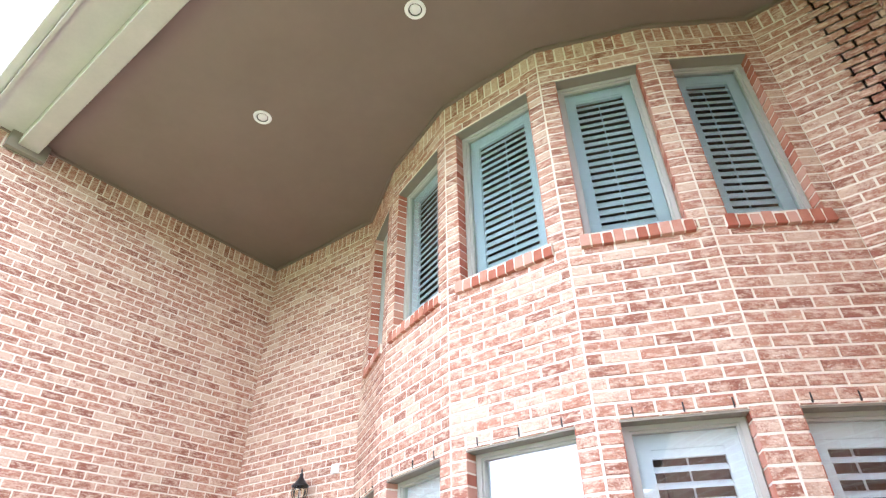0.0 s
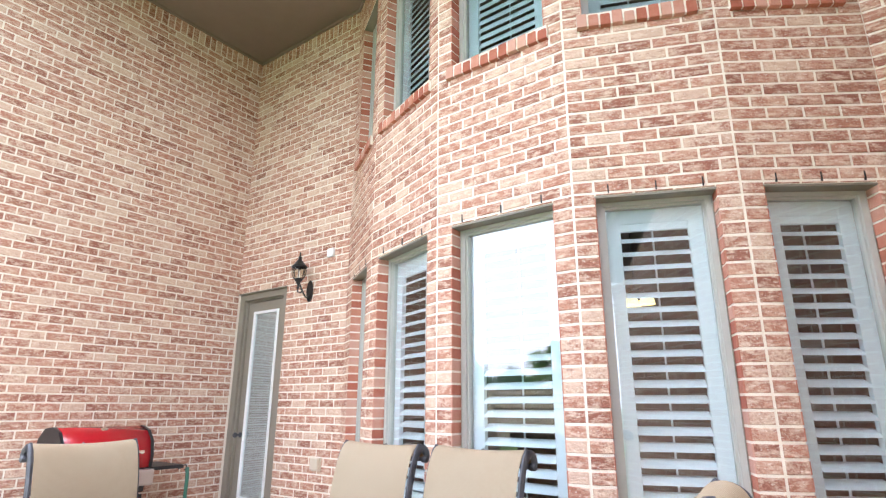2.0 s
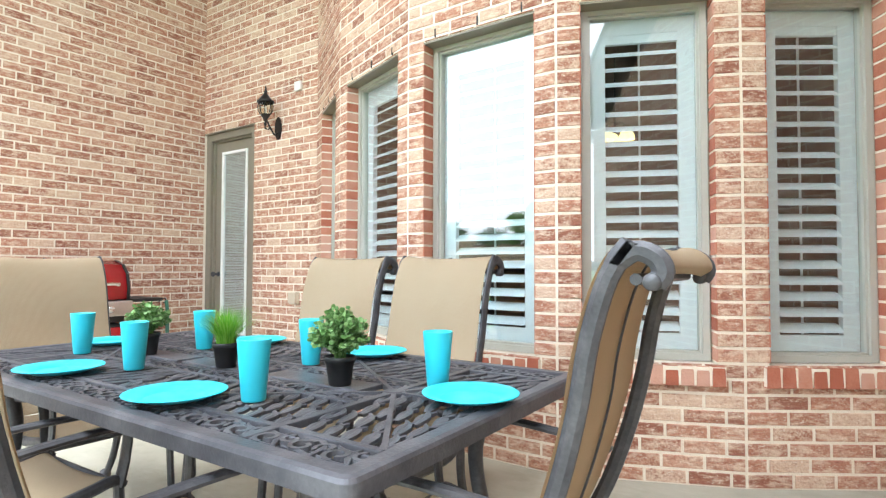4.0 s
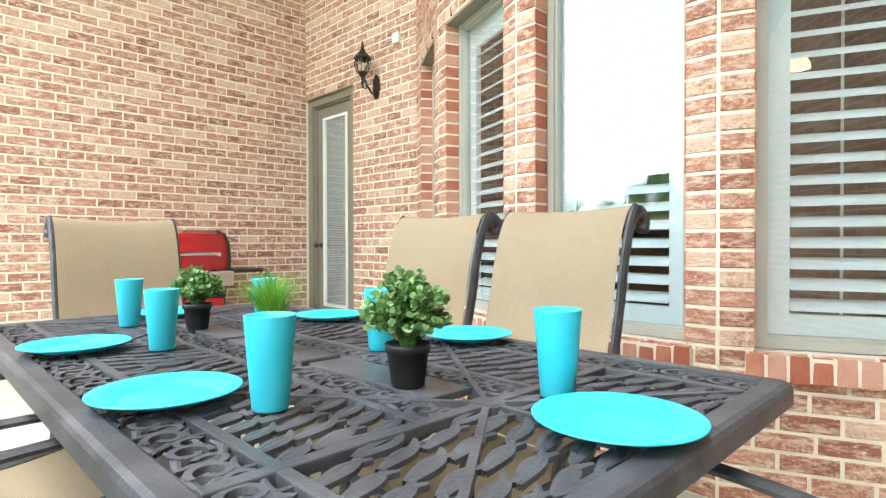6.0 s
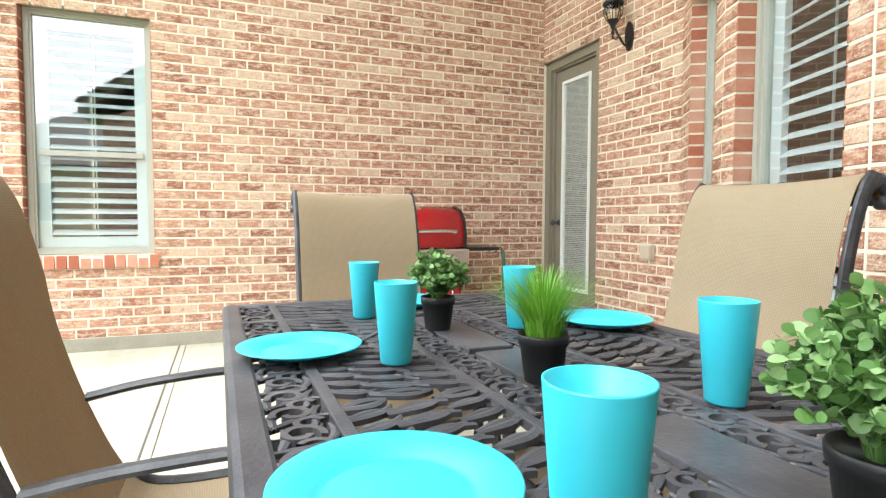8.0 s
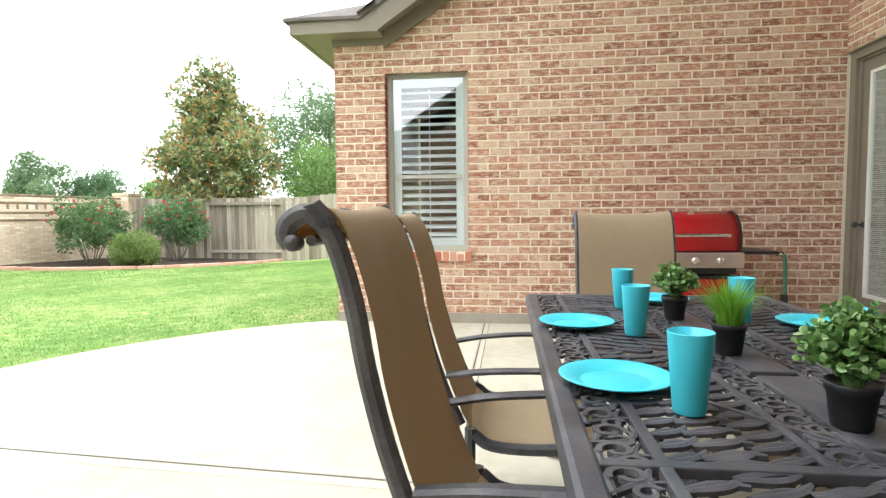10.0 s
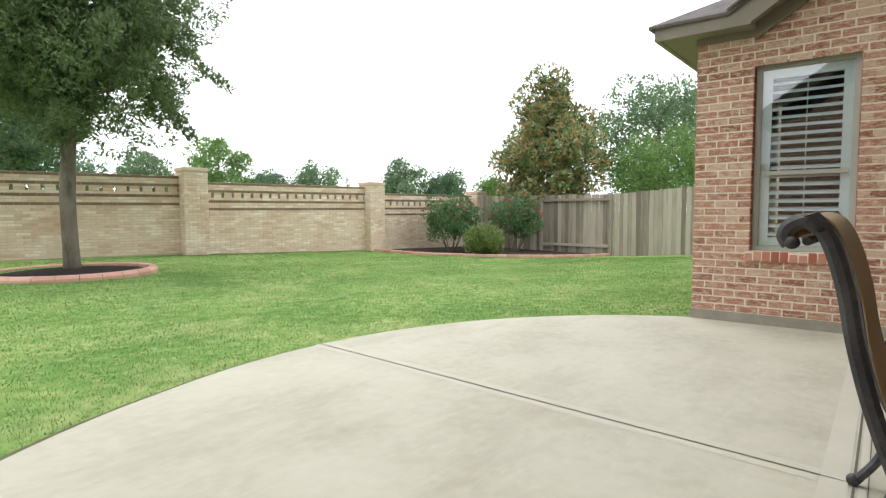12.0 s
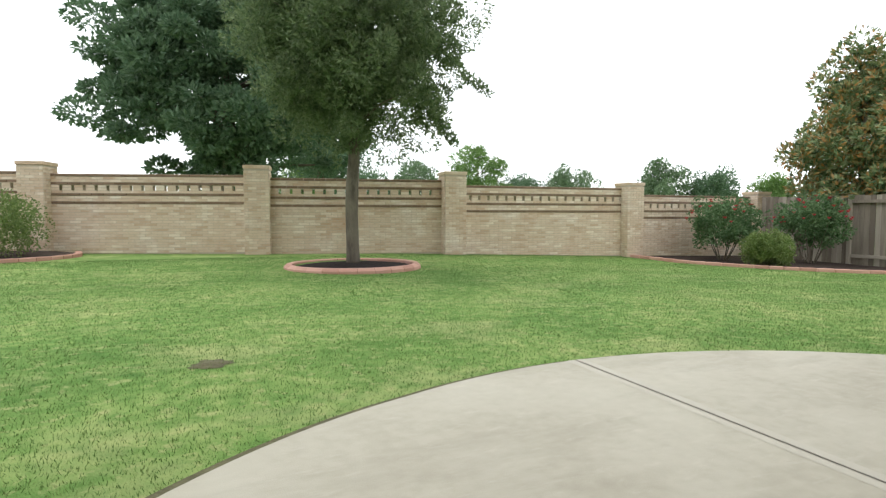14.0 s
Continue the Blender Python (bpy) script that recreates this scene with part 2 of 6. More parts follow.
def turquoise():
    m = mat("turquoise_plastic", [(0.042, 0.46, 0.58), (0.050, 0.49, 0.61)], 0.42, scale=3)
    b = m.node_tree.nodes["Principled BSDF"]
    b.inputs["Subsurface Weight"].default_value = 0.4
    b.inputs["Subsurface Radius"].default_value = (0.01, 0.02, 0.02)
    return m


TURQ = turquoise()


def sling_mat():
    """Woven sling: two yarns crossing, a few millimetres apart."""
    m = mat("woven_sling", [(0.47, 0.38, 0.26), (0.55, 0.46, 0.33)], 0.75, scale=3, spec=0.2)
    N, L = m.node_tree.nodes, m.node_tree.links
    tc = N.new("ShaderNodeTexCoord")
    w1 = N.new("ShaderNodeTexWave")
    w1.bands_direction = "X"
    w1.inputs["Scale"].default_value = 70
    w2 = N.new("ShaderNodeTexWave")
    w2.bands_direction = "Y"
    w2.inputs["Scale"].default_value = 88
    for w in (w1, w2):
        L.new(tc.outputs["UV"], w.inputs["Vector"])
    mu = N.new("ShaderNodeMath")
    mu.operation = "MULTIPLY"
    L.new(w1.outputs["Fac"], mu.inputs[0])
    L.new(w2.outputs["Fac"], mu.inputs[1])
    cr = [n for n in N if n.type == "VALTORGB"][0]
    mx = N.new("ShaderNodeMixRGB")
    mx.blend_type = "MULTIPLY"
    mx.inputs[0].default_value = 0.6
    rm = N.new("ShaderNodeValToRGB")
    rm.color_ramp.elements[0].color, rm.color_ramp.elements[1].color = (0.33, 0.24, 0.15, 1), (1, 1, 1, 1)
    rm.color_ramp.elements[1].position = 0.5
    L.new(mu.outputs[0], rm.inputs[0])
    L.new(cr.outputs[0], mx.inputs[1])
    L.new(rm.outputs[0], mx.inputs[2])
    b = N["Principled BSDF"]
    L.new(mx.outputs[0], b.inputs["Base Color"])
    tr = N.new("ShaderNodeBsdfTranslucent")
    tr.inputs[0].default_value = (0.46, 0.29, 0.13, 1)
    ms = N.new("ShaderNodeMixShader")
    ms.inputs[0].default_value = 0.3
    L.new(b.outputs[0], ms.inputs[1])
    L.new(tr.outputs[0], ms.inputs[2])
    L.new(ms.outputs[0], N["Material Output"].inputs[0])
    return m


SLING = sling_mat()


# ---- mesh helpers ----
def mesh_of(bm, name, material, smooth=False):
    me = bpy.data.meshes.new(name)
    bm.to_mesh(me)
    bm.free()
    me.materials.append(material)
    if smooth:
        me.polygons.foreach_set("use_smooth", [True] * len(me.polygons))
    return me


def part(name, bm, material, parent=None, label="", smooth=False):
    ob = new(name, mesh_of(bm, name, material, smooth))
    if parent is not None:
        ob.parent = parent
    if label:
        ob["label"] = label
    return ob


def thing(name, label, category, m=None, group="", kind=""):
    ob = new(name)
    if m is not None:
        ob.matrix_basis = m
    return tagged(ob, label, category, group, kind)


def box(bm, x0, x1, y0, y1, z0, z1, m=None, bevel=0.0):
    vs = [bm.verts.new((x, y, z)) for x in (x0, x1) for y in (y0, y1) for z in (z0, z1)]
    if m is not None:
        for v in vs:
            v.co = m @ v.co
    fs = [bm.faces.new([vs[i] for i in f]) for f in ((0, 1, 3, 2), (4, 6, 7, 5), (0, 4, 5, 1), (2, 3, 7, 6), (0, 2, 6, 4), (1, 5, 7, 3))]
    if bevel:
        es = list({e for f in fs for e in f.edges})
        bmesh.ops.bevel(bm, geom=es, offset=bevel, segments=2, affect="EDGES", profile=0.6)
    return bm


def B(*a, **k):
    return box(bmesh.new(), *a, **k)


def lathe(prof, n=24, bm=None, m=None):
    """A turned shape from (radius, height) pairs; radius 0 closes it in a point."""
    bm = bm or bmesh.new()
    rings = []
    for r, z in prof:
        ring = []
        for i in range(n if r > 0 else 1):
            a = 2 * math.pi * i / n
            co = Vector((r * math.cos(a), r * math.sin(a), z))
            ring.append(bm.verts.new(m @ co if m is not None else co))
        rings.append(ring)
    for p, q in zip(rings, rings[1:]):
        for i in range(n):
            k = (i + 1) % n
            if len(p) == 1 and len(q) == 1:
                break
            if len(p) == 1:
                bm.faces.new((p[0], q[k], q[i]))
            elif len(q) == 1:
                bm.faces.new((p[i], p[k], q[0]))
            else:
                bm.faces.new((p[i], p[k], q[k], q[i]))
    return bm


def sweep(pts, radii, n=8, bm=None, flat=None):
    """A tube through pts; radii: one number or one a point. flat=(w, h): an oval or flat bar section instead."""
    bm = bm or bmesh.new()
    pts = [Vector(p) for p in pts]
    if not isinstance(radii, (list, tuple)):
        radii = [radii] * len(pts)
    up = Vector((0, 0, 1))
    rings = []
    side = None
    for i, p in enumerate(pts):
        t = (pts[min(i + 1, len(pts) - 1)] - pts[max(i - 1, 0)]).normalized()
        if side is None:
            side = t.cross(up)
            if side.length < 0.05:
                side = t.cross(Vector((0, 1, 0)))
        side = (side - t * side.dot(t)).normalized()
        nor = side.cross(t)
        ring = []
        for k in range(n):
            a = 2 * math.pi * (k + 0.5) / n
            if flat:
                c, s = math.cos(a), math.sin(a)
                q = max(abs(c), abs(s))
                ring.append(bm.verts.new(p + side * (flat[0] / 2 * c / q) + nor * (flat[1] / 2 * s / q)))
            else:
                ring.append(bm.verts.new(p + radii[i] * (side * math.cos(a) + nor * math.sin(a))))
        rings.append(ring)
    for a, b in zip(rings, rings[1:]):
        for k in range(n):
            bm.faces.new((a[k], a[(k + 1) % n], b[(k + 1) % n], b[k]))
    bm.faces.new(rings[0][::-1])
    bm.faces.new(rings[-1])
    return bm


def curve_pts(ctrl, n=8):
    """Catmull-Rom through the control points."""
    c = [Vector(p) for p in ctrl]
    c = [c[0] * 2 - c[1]] + c + [c[-1] * 2 - c[-2]]
    out = []
    for i in range(1, len(c) - 2):
        for k in range(n):
            t = k / n
            a, b, d, e = c[i - 1], c[i], c[i + 1], c[i + 2]
            out.append(0.5 * (2 * b + (d - a) * t + (2 * a - 5 * b + 4 * d - e) * t * t + (3 * b - a - 3 * d + e) * t ** 3))
    return out + [c[-2]]


def raw(name, verts, faces, material, parent=None, smooth=False):
    me = bpy.data.meshes.new(name)
    me.from_pydata(verts, [], faces)
    me.materials.append(material)
    if smooth:
        me.polygons.foreach_set("use_smooth", [True] * len(me.polygons))
    ob = new(name, me)
    if parent is not None:
        ob.parent = parent
    return ob


def height(x, y):
    """The lawn falls gently towards the wooden fence."""
    h = 0.010 * x if x > 0 else 0.032 * x
    k = min(1.0, max(0.0, (-y - 4.6) / 6.0))
    return -0.035 + 0.09 * min(1.0, max(0.0, (-y - 15.4) / 2.0)) + h * k * (1 if x < 0 else min(1, (-y - 7) / 8) if y < -7 else 0)


# ---- the house ----
CEIL = 5.78          # porch ceiling
COURSE, LONG = 0.0767, 0.205
BAY = [(1.85, 0.0), (2.68, -0.53), (3.645, -0.895), (4.66, -0.915), (5.50, -0.565), (6.22, -0.10)]


class Face:
    """One flat stretch of wall from a to b; its outer side lies to the right of a -> b."""

    def __init__(self, a, b, z0, z1, openings=(), top=None, mitre=False):
        self.mitre = mitre
        self.a, self.b = Vector((*a, 0)), Vector((*b, 0))
        self.len = (self.b - self.a).length
        self.u = (self.b - self.a).normalized()
        self.n = Vector((self.u.y, -self.u.x, 0))
        self.z0, self.z1, self.openings, self.top = z0, z1, list(openings), top

    def at(self, u, out, z):
        return self.a + self.u * u + self.n * out + Vector((0, 0, z))

    def m(self, u=0.0, out=0.0, z=0.0):
        """x along the wall, y into it, z up."""
        return Matrix.Translation(self.at(u, out, z)) @ Matrix((self.u, -self.n, Vector((0, 0, 1)))).transposed().to_4x4()

    def slab(self, thick, depth0=0.0):
        bm = bmesh.new()
        us = sorted({0, self.len, *[o[0] for o in self.openings], *[o[1] for o in self.openings]})
        zs = sorted({self.z0, self.z1, *[o[2] for o in self.openings], *[o[3] for o in self.openings]})
        m = self.m()
        for u0, u1 in zip(us, us[1:]):
            run = None
            for z0, z1 in zip(zs, zs[1:]):
                um, zm = (u0 + u1) / 2, (z0 + z1) / 2
                hole = any(o[0] < um < o[1] and o[2] < zm < o[3] for o in self.openings)
                if hole:
                    if run:
                        box(bm, u0, u1, depth0, thick, run[0], run[1], m)
                    run = None
                else:
                    run = (run[0], z1) if run else (z0, z1)
            if run:
                box(bm, u0, u1, depth0, thick, run[0], run[1], m)
        return bm

    def bricks(self, skip=()):
        """(u0, u1, z0, z1) of every brick, running bond, with soldiers under the ceiling."""
        out = []
        soldier = self.top == "soldier"
        zt = self.z1 - (0.21 if soldier else 0)
        rows = int(round((zt - self.z0) / COURSE))
        h = (zt - self.z0) / rows
        j = 0.0145
        for r in range(rows):
            z0, z1 = self.z0 + r * h + j / 2, self.z0 + (r + 1) * h - j / 2
            zm = (z0 + z1) / 2
            cuts = sorted([(o[0], o[1]) for o in self.openings if o[2] - 0.01 < zm < o[3]])
            for o in self.openings:        # cut bricks that close the course over a lintel
                if o[2] < zm < o[3] and z1 - o[3] > 0.010:
                    k = max(1, round((o[1] - o[0]) / LONG))
                    w = (o[1] - o[0]) / k
                    out += [(o[0] + i * w + j / 2, o[0] + (i + 1) * w - j / 2, o[3] + 0.002, z1) for i in range(k)]
            lo = 0.0
            spans = []
            for c0, c1 in cuts:
                spans.append((lo, c0))
                lo = c1
            hi = self.len
            if self.top == "rake":
                lo = max(lo, (z1 - 2.96) / 0.64 + 0.54) if z1 > 2.90 else lo
                if lo > hi - 0.04:
                    continue
            if self.top == "rake_back" and z1 > 3.02:
                hi = min(hi, self.len - (z1 - 3.02) / ESL - 0.30)
                if lo > hi - 0.04:
                    continue
            spans.append((lo, hi))
            off = (r % 2) * LONG / 2 + (0.02 if r % 3 == 0 else 0)
            for s0, s1 in spans:
                if self.mitre:
                    s0, s1 = (0.007 if s0 == 0 else s0), (s1 - 0.007 if s1 == self.len else s1)
                if s1 - s0 < 0.03:
                    continue
                if s1 - s0 < 0.19:
                    out.append((s0, s1, z0, z1))
                    continue
                k = math.floor((s0 - off) / LONG)
                while True:
                    u0, u1 = off + k * LONG, off + (k + 1) * LONG
                    k += 1
                    if u0 >= s1:
                        break
                    a = s0 if u0 <= s0 + 0.035 else u0 + j / 2
                    b = s1 if u1 >= s1 - 0.035 else u1 - j / 2
                    if a > s0 and u0 < s0 + 0.035:
                        a = s0
                    if b - a > 0.03:
                        out.append((a, b, z0, z1))
                    if b == s1:
                        break
        if soldier:
            w = 0.0762
            k = int(self.len / w)
            w = self.len / k
            for i in range(k):
                out.append((i * w + j / 2, (i + 1) * w - j / 2, zt + j / 2, self.z1))
        return out


shared_bricks = {}


def brick_mesh(w, h, d, chamfer=0.003, material=BRICK, name="brick"):
    key = (round(w, 3), round(h, 3), round(d, 3), material.name)
    if key not in shared_bricks:
        v, f = brick_geo(w, h, d, chamfer)
        me = bpy.data.meshes.new(name)
        me.from_pydata(v, [], f)
        me.materials.append(material)
        shared_bricks[key] = me
    return shared_bricks[key]


def brick_geo(w, h, d, c=0.003):
    """Open-backed brick: x 0..w, y -d..0 (outer side -y), z 0..h, chamfered outer edges."""
    v = [(0, 0.01, 0), (w, 0.01, 0), (w, 0.01, h), (0, 0.01, h),
         (0, -d + c, 0), (w, -d + c, 0), (w, -d + c, h), (0, -d + c, h),
         (c, -d, c), (w - c, -d, c), (w - c, -d, h - c), (c, -d, h - c)]
    f = [(8, 9, 10, 11)]
    for a, b in ((0, 4), (4, 8)):
        for i in range(4):
            k = (i + 1) % 4
            f.append((a + i, a + k, b + k, b + i))
    return v, f


def lay_bricks(parent, faces, near, limit=300, material=BRICK, depth=0.005, jitter=0.0015):
    """The bricks that near() picks become parts, the others one joined part."""
    verts, polys, count = [], [], 0
    rnd = random.Random(5)
    for face in faces:
        m0 = face.m()
        for u0, u1, z0, z1 in face.bricks():
            d = depth + rnd.uniform(-jitter, jitter)
            w, h = u1 - u0, z1 - z0
            if count < limit and near(face.at((u0 + u1) / 2, 0, (z0 + z1) / 2)):
                ob = new("brick", brick_mesh(w, h, depth, material=material))
                ob.parent = parent
                ob.matrix_local = m0 @ Matrix.Translation((u0, rnd.uniform(-0.0015, 0.0015), z0))
                count += 1
            else:
                v, f = brick_geo(w, h, d)
                n = len(verts)
                verts += [tuple(m0 @ Vector((x + u0, y, z + z0))) for x, y, z in v]
                polys += [tuple(i + n for i in q) for q in f]
    ob = raw("brickwork", verts, polys, material, parent)
    ob["kind"] = "stuff"


# openings: along-wall start and end, sill and head height
HEAD, SILL, UHEAD, USILL = 2.50, 0.60, 5.33, 3.74
DOOR_HEAD = 2.60
WIN_A = (0.53, 1.395, 0.745, 2.60)
face_a2 = Face((0, -4.94), (0, -3.45), 0.1, 3.57, [WIN_A], "rake")
face_a1 = Face((0, -3.45), (0, 0), 0.1, CEIL, [], "soldier")
face_b = Face((0, 0), BAY[0], 0.0, CEIL, [(0.0, 0.90, 0.0, DOOR_HEAD)], "soldier")
bay_faces, bay_open = [], []
for i, (p, q) in enumerate(zip(BAY, BAY[1:])):
    L0 = (Vector(q) - Vector(p)).length
    a, b = ((0.24, L0 - 0.16) if i == 0 else (0.125, L0 - 0.125) if i < 4 else (0.12, L0 - 0.13))
    bay_open.append((a, b))
    bay_faces.append(Face(p, q, 0.0, CEIL, [(a, b, SILL, HEAD), (a, b, USILL, UHEAD)], "soldier", True))
EX, EEND, ESL = 6.98, -5.15, 0.68     # east wall of the porch, end of its low wing, slope of the wing's roof
face_d = Face(BAY[-1], (EX, -0.10), 0.0, CEIL, [], "soldier")
face_c = Face((EX, -0.10), (EX, -3.05), 0.0, CEIL, [], "soldier")
face_c2 = Face((EX, -3.05), (EX, EEND), 0.0, 4.2, [], "rake_back")

wall_west = tagged(new("wall_west"), "red brick house wall with cream mortar and a window", "wall", kind="structure")
ws = part("wall_core", face_a1.slab(0.25), MORTAR, wall_west)
part("wall_core", (lambda f: f.slab(0.25))(Face((0, -4.94), (0, -3.45), 0.1, 2.88, [WIN_A])), MORTAR, wall_west)
bm = bmesh.new()
pr = [(-4.52, 2.88), (-3.45, 2.88), (-3.45, 3.57)]
fr = [bm.verts.new((0, y, z)) for y, z in pr]
bk = [bm.verts.new((-0.25, y, z)) for y, z in pr]
bm.faces.new(fr)
bm.faces.new(bk[::-1])
for i in range(3):
    bm.faces.new((fr[i], bk[i], bk[(i + 1) % 3], fr[(i + 1) % 3]))
part("gable_core", bm, MORTAR, wall_west)
part("side_core", B(-6, -0.25, -4.94, -4.75, 0.1, 2.88), MORTAR, wall_west)
side_face = Face((-6, -4.94), (0, -4.94), 0.1, 2.86, [])
bm = bmesh.new()
box(bm, -6.0, 0.012, -4.955, 0.0, -0.3, 0.1)
part("foundation", bm, FOUND, wall_west, "weathered concrete footing")
bm = B(-6, -0.25, -3.45, -3.2, 3.0, CEIL)
part("upper_return", bm, MORTAR, wall_west)
part("corner_core", B(-0.25, 0.0, 0.0, 0.25, 0.0, CEIL), MORTAR, wall_west)

wall_north = tagged(new("wall_north"), "red brick house wall beside a patio door", "wall", kind="structure")
part("wall_core", face_b.slab(0.25), MORTAR, wall_north)
wall_bay = tagged(new("wall_bay"), "two-storey red brick bay with five facets", "wall", kind="structure")
for f in bay_faces:
    part("wall_core", f.slab(0.22), MORTAR, wall_bay)
wall_east = tagged(new("wall_east"), "red brick wall closing the porch", "wall", kind="structure")
part("wall_core", face_d.slab(0.25), MORTAR, wall_east)
part("wall_core", face_c.slab(0.25), MORTAR, wall_east)
part("return_core", B(EX + 0.25, 12.0, -3.05, -2.8, 0, CEIL), MORTAR, wall_east)
part("wing_core", B(EX, EX + 0.25, EEND, -3.051, 0, 3.0), MORTAR, wall_east)
part("wing_end_core", B(EX + 0.25, 12.0, EEND, EEND + 0.25, -0.2, 3.0), MORTAR, wall_east)
bm = bmesh.new()
pr = [(EEND + 0.30, 3.0), (EEND + 0.30 + 1.2 / ESL, 4.2), (-3.051, 4.2), (-3.051, 3.0)]
fr = [bm.verts.new((EX, y, z)) for y, z in pr]
bk = [bm.verts.new((EX + 0.25, y, z)) for y, z in pr]
bm.faces.new(fr)
bm.faces.new(bk[::-1])
for i in range(4):
    bm.faces.new((fr[i], bk[i], bk[(i + 1) % 4], fr[(i + 1) % 4]))
part("wing_gable_core", bm, MORTAR, wall_east)

# porch ceiling with its beam, fascia and gutter
ceiling = tagged(new("ceiling", mesh_of(B(-0.02, EX + 0.25, -3.08, 1.2, CEIL, CEIL + 0.2), "ceiling", SOFFIT)), "brown painted porch ceiling", "ceiling", kind="structure")
bm = bmesh.new()
for f in (face_a1, face_b, *bay_faces, face_d, face_c):
    box(bm, 0, f.len, -0.03, 0.0, CEIL - 0.035, CEIL - 0.002, f.m())
tagged(new("trim_ceiling_edge", mesh_of(bm, "trim", SOFFIT)), "brown painted trim along the porch ceiling", "trim", kind="structure")
eaves = tagged(new("eaves_trim"), "taupe painted porch beam with boxed eaves and gutter", "eaves", kind="structure")
part("beam", B(0.03, EX + 0.1, -3.27, -3.08, CEIL - 0.16, CEIL + 0.2, bevel=0.01), GUTTER, eaves)
part("eave_soffit", B(-0.4, 7.4, -3.58, -3.27, CEIL - 0.02, CEIL + 0.03), GUTTER, eaves)
part("fascia", B(-0.4, 7.4, -3.61, -3.58, CEIL - 0.06, CEIL + 0.16), GUTTER, eaves)
part("gutter", B(-0.4, 7.4, -3.70, -3.61, CEIL + 0.02, CEIL + 0.15, bevel=0.02), GUTTER, eaves)
part("end_block", B(0.02, 0.09, -3.36, -3.0, CEIL - 0.22, CEIL - 0.02), TAUPE, eaves)


def roof_slab(name, pts, thick, label):
    """A sloped roof plate from four corners."""
    bm = bmesh.new()
    t = [bm.verts.new(p) for p in pts]
    b = [bm.verts.new((p[0], p[1], p[2] - thick)) for p in pts]
    bm.faces.new(t)
    bm.faces.new(b[::-1])
    for i in range(len(pts)):
        k = (i + 1) % len(pts)
        bm.faces.new((t[i], b[i], b[k], t[k]))
    return bm


roof = tagged(new("roof"), "grey-brown shingled house roof", "roof", kind="structure")
part("main_slope", roof_slab("m", [(-8, -3.62, CEIL + 0.24), (14, -3.62, CEIL + 0.24), (14, 4, CEIL + 4.5), (-8, 4, CEIL + 4.5)], 0.12, ""), SHINGLE, roof)
# low wing: a level boxed eave, then the rake climbs along the west wall's gable
SL = 0.64
zr = lambda y: 2.735 + SL * (y + 4.94)
EV, EY0, EY1 = 2.92, -5.30, -4.40
UP = 0.62
EK = -4.62
part("low_slope", roof_slab("l", [(-1.0, EK, zr(EK) + 0.13 + UP), (0.31, EK, zr(EK) + 0.13), (0.31, -3.46, zr(-3.46) + 0.13), (-1.0, -3.46, zr(-3.46) + 0.13 + UP)], 0.05, ""), SHINGLE, roof)
part("hip_face", roof_slab("h", [(0.33, EY0 - 0.05, EV + 0.15), (0.31, EK, zr(EK) + 0.13), (-1.0, EK, zr(EK) + 0.13 + UP)], 0.03, ""), SHINGLE, roof)
part("eave_slope", roof_slab("e", [(-6, EY0 - 0.05, EV + 0.15), (0.33, EY0 - 0.05, EV + 0.15), (-1.0, EK, zr(EK) + 0.13 + UP), (-6, EK, zr(EK) + 0.13 + UP)], 0.03, ""), SHINGLE, roof)
rake = tagged(new("rake_trim"), "taupe painted rake board and boxed eave of the low roof", "eaves", kind="structure")
bm = bmesh.new()
for x0, x1, dz0, dz1 in ((0.24, 0.285, -0.14, 0.10), (0.012, 0.239, -0.09, 0.088), (0.011, 0.05, -0.25, -0.088)):
    vs = [bm.verts.new((x, y, zr(y) + dz)) for x in (x0, x1) for y in (EY1 - 0.002, -3.46) for dz in (dz0, dz1)]
    for f in ((0, 1, 3, 2), (4, 6, 7, 5), (0, 4, 5, 1), (2, 3, 7, 6), (0, 2, 6, 4), (1, 5, 7, 3)):
        bm.faces.new([vs[i] for i in f])
part("rake_board", bm, TAUPE, rake)
bm = bmesh.new()
wedge = [[bm.verts.new((x, y, z)) for y, z in ((EK, EV + 0.1355), (EY1 - 0.003, EV + 0.1355), (EY1 - 0.003, zr(EY1) + 0.10))] for x in (0.24, 0.285)]
bm.faces.new(wedge[0][::-1])
bm.faces.new(wedge[1])
for k in range(3):
    bm.faces.new((wedge[0][k], wedge[0][(k + 1) % 3], wedge[1][(k + 1) % 3], wedge[1][k]))
part("rake_wedge", bm, TAUPE, rake)
part("eave_return", B(0.24, 0.287, EY0, EY1, EV, EV + 0.135), TAUPE, rake)
part("eave_fascia", B(-6, 0.24, EY0, EY0 + 0.045, EV, EV + 0.13), TAUPE, rake)
part("eave_soffit", B(-6, 0.24, EY0 + 0.045, -4.953, EV + 0.01, EV + 0.035), TAUPE, rake)
part("soffit_return", B(0.012, 0.24, -4.953, EY1, EV + 0.01, EV + 0.035), TAUPE, rake)
part("frieze_board", B(0.011, 0.035, -4.95, EY1 + 0.02, EV - 0.055, EV + 0.009), TAUPE, rake)
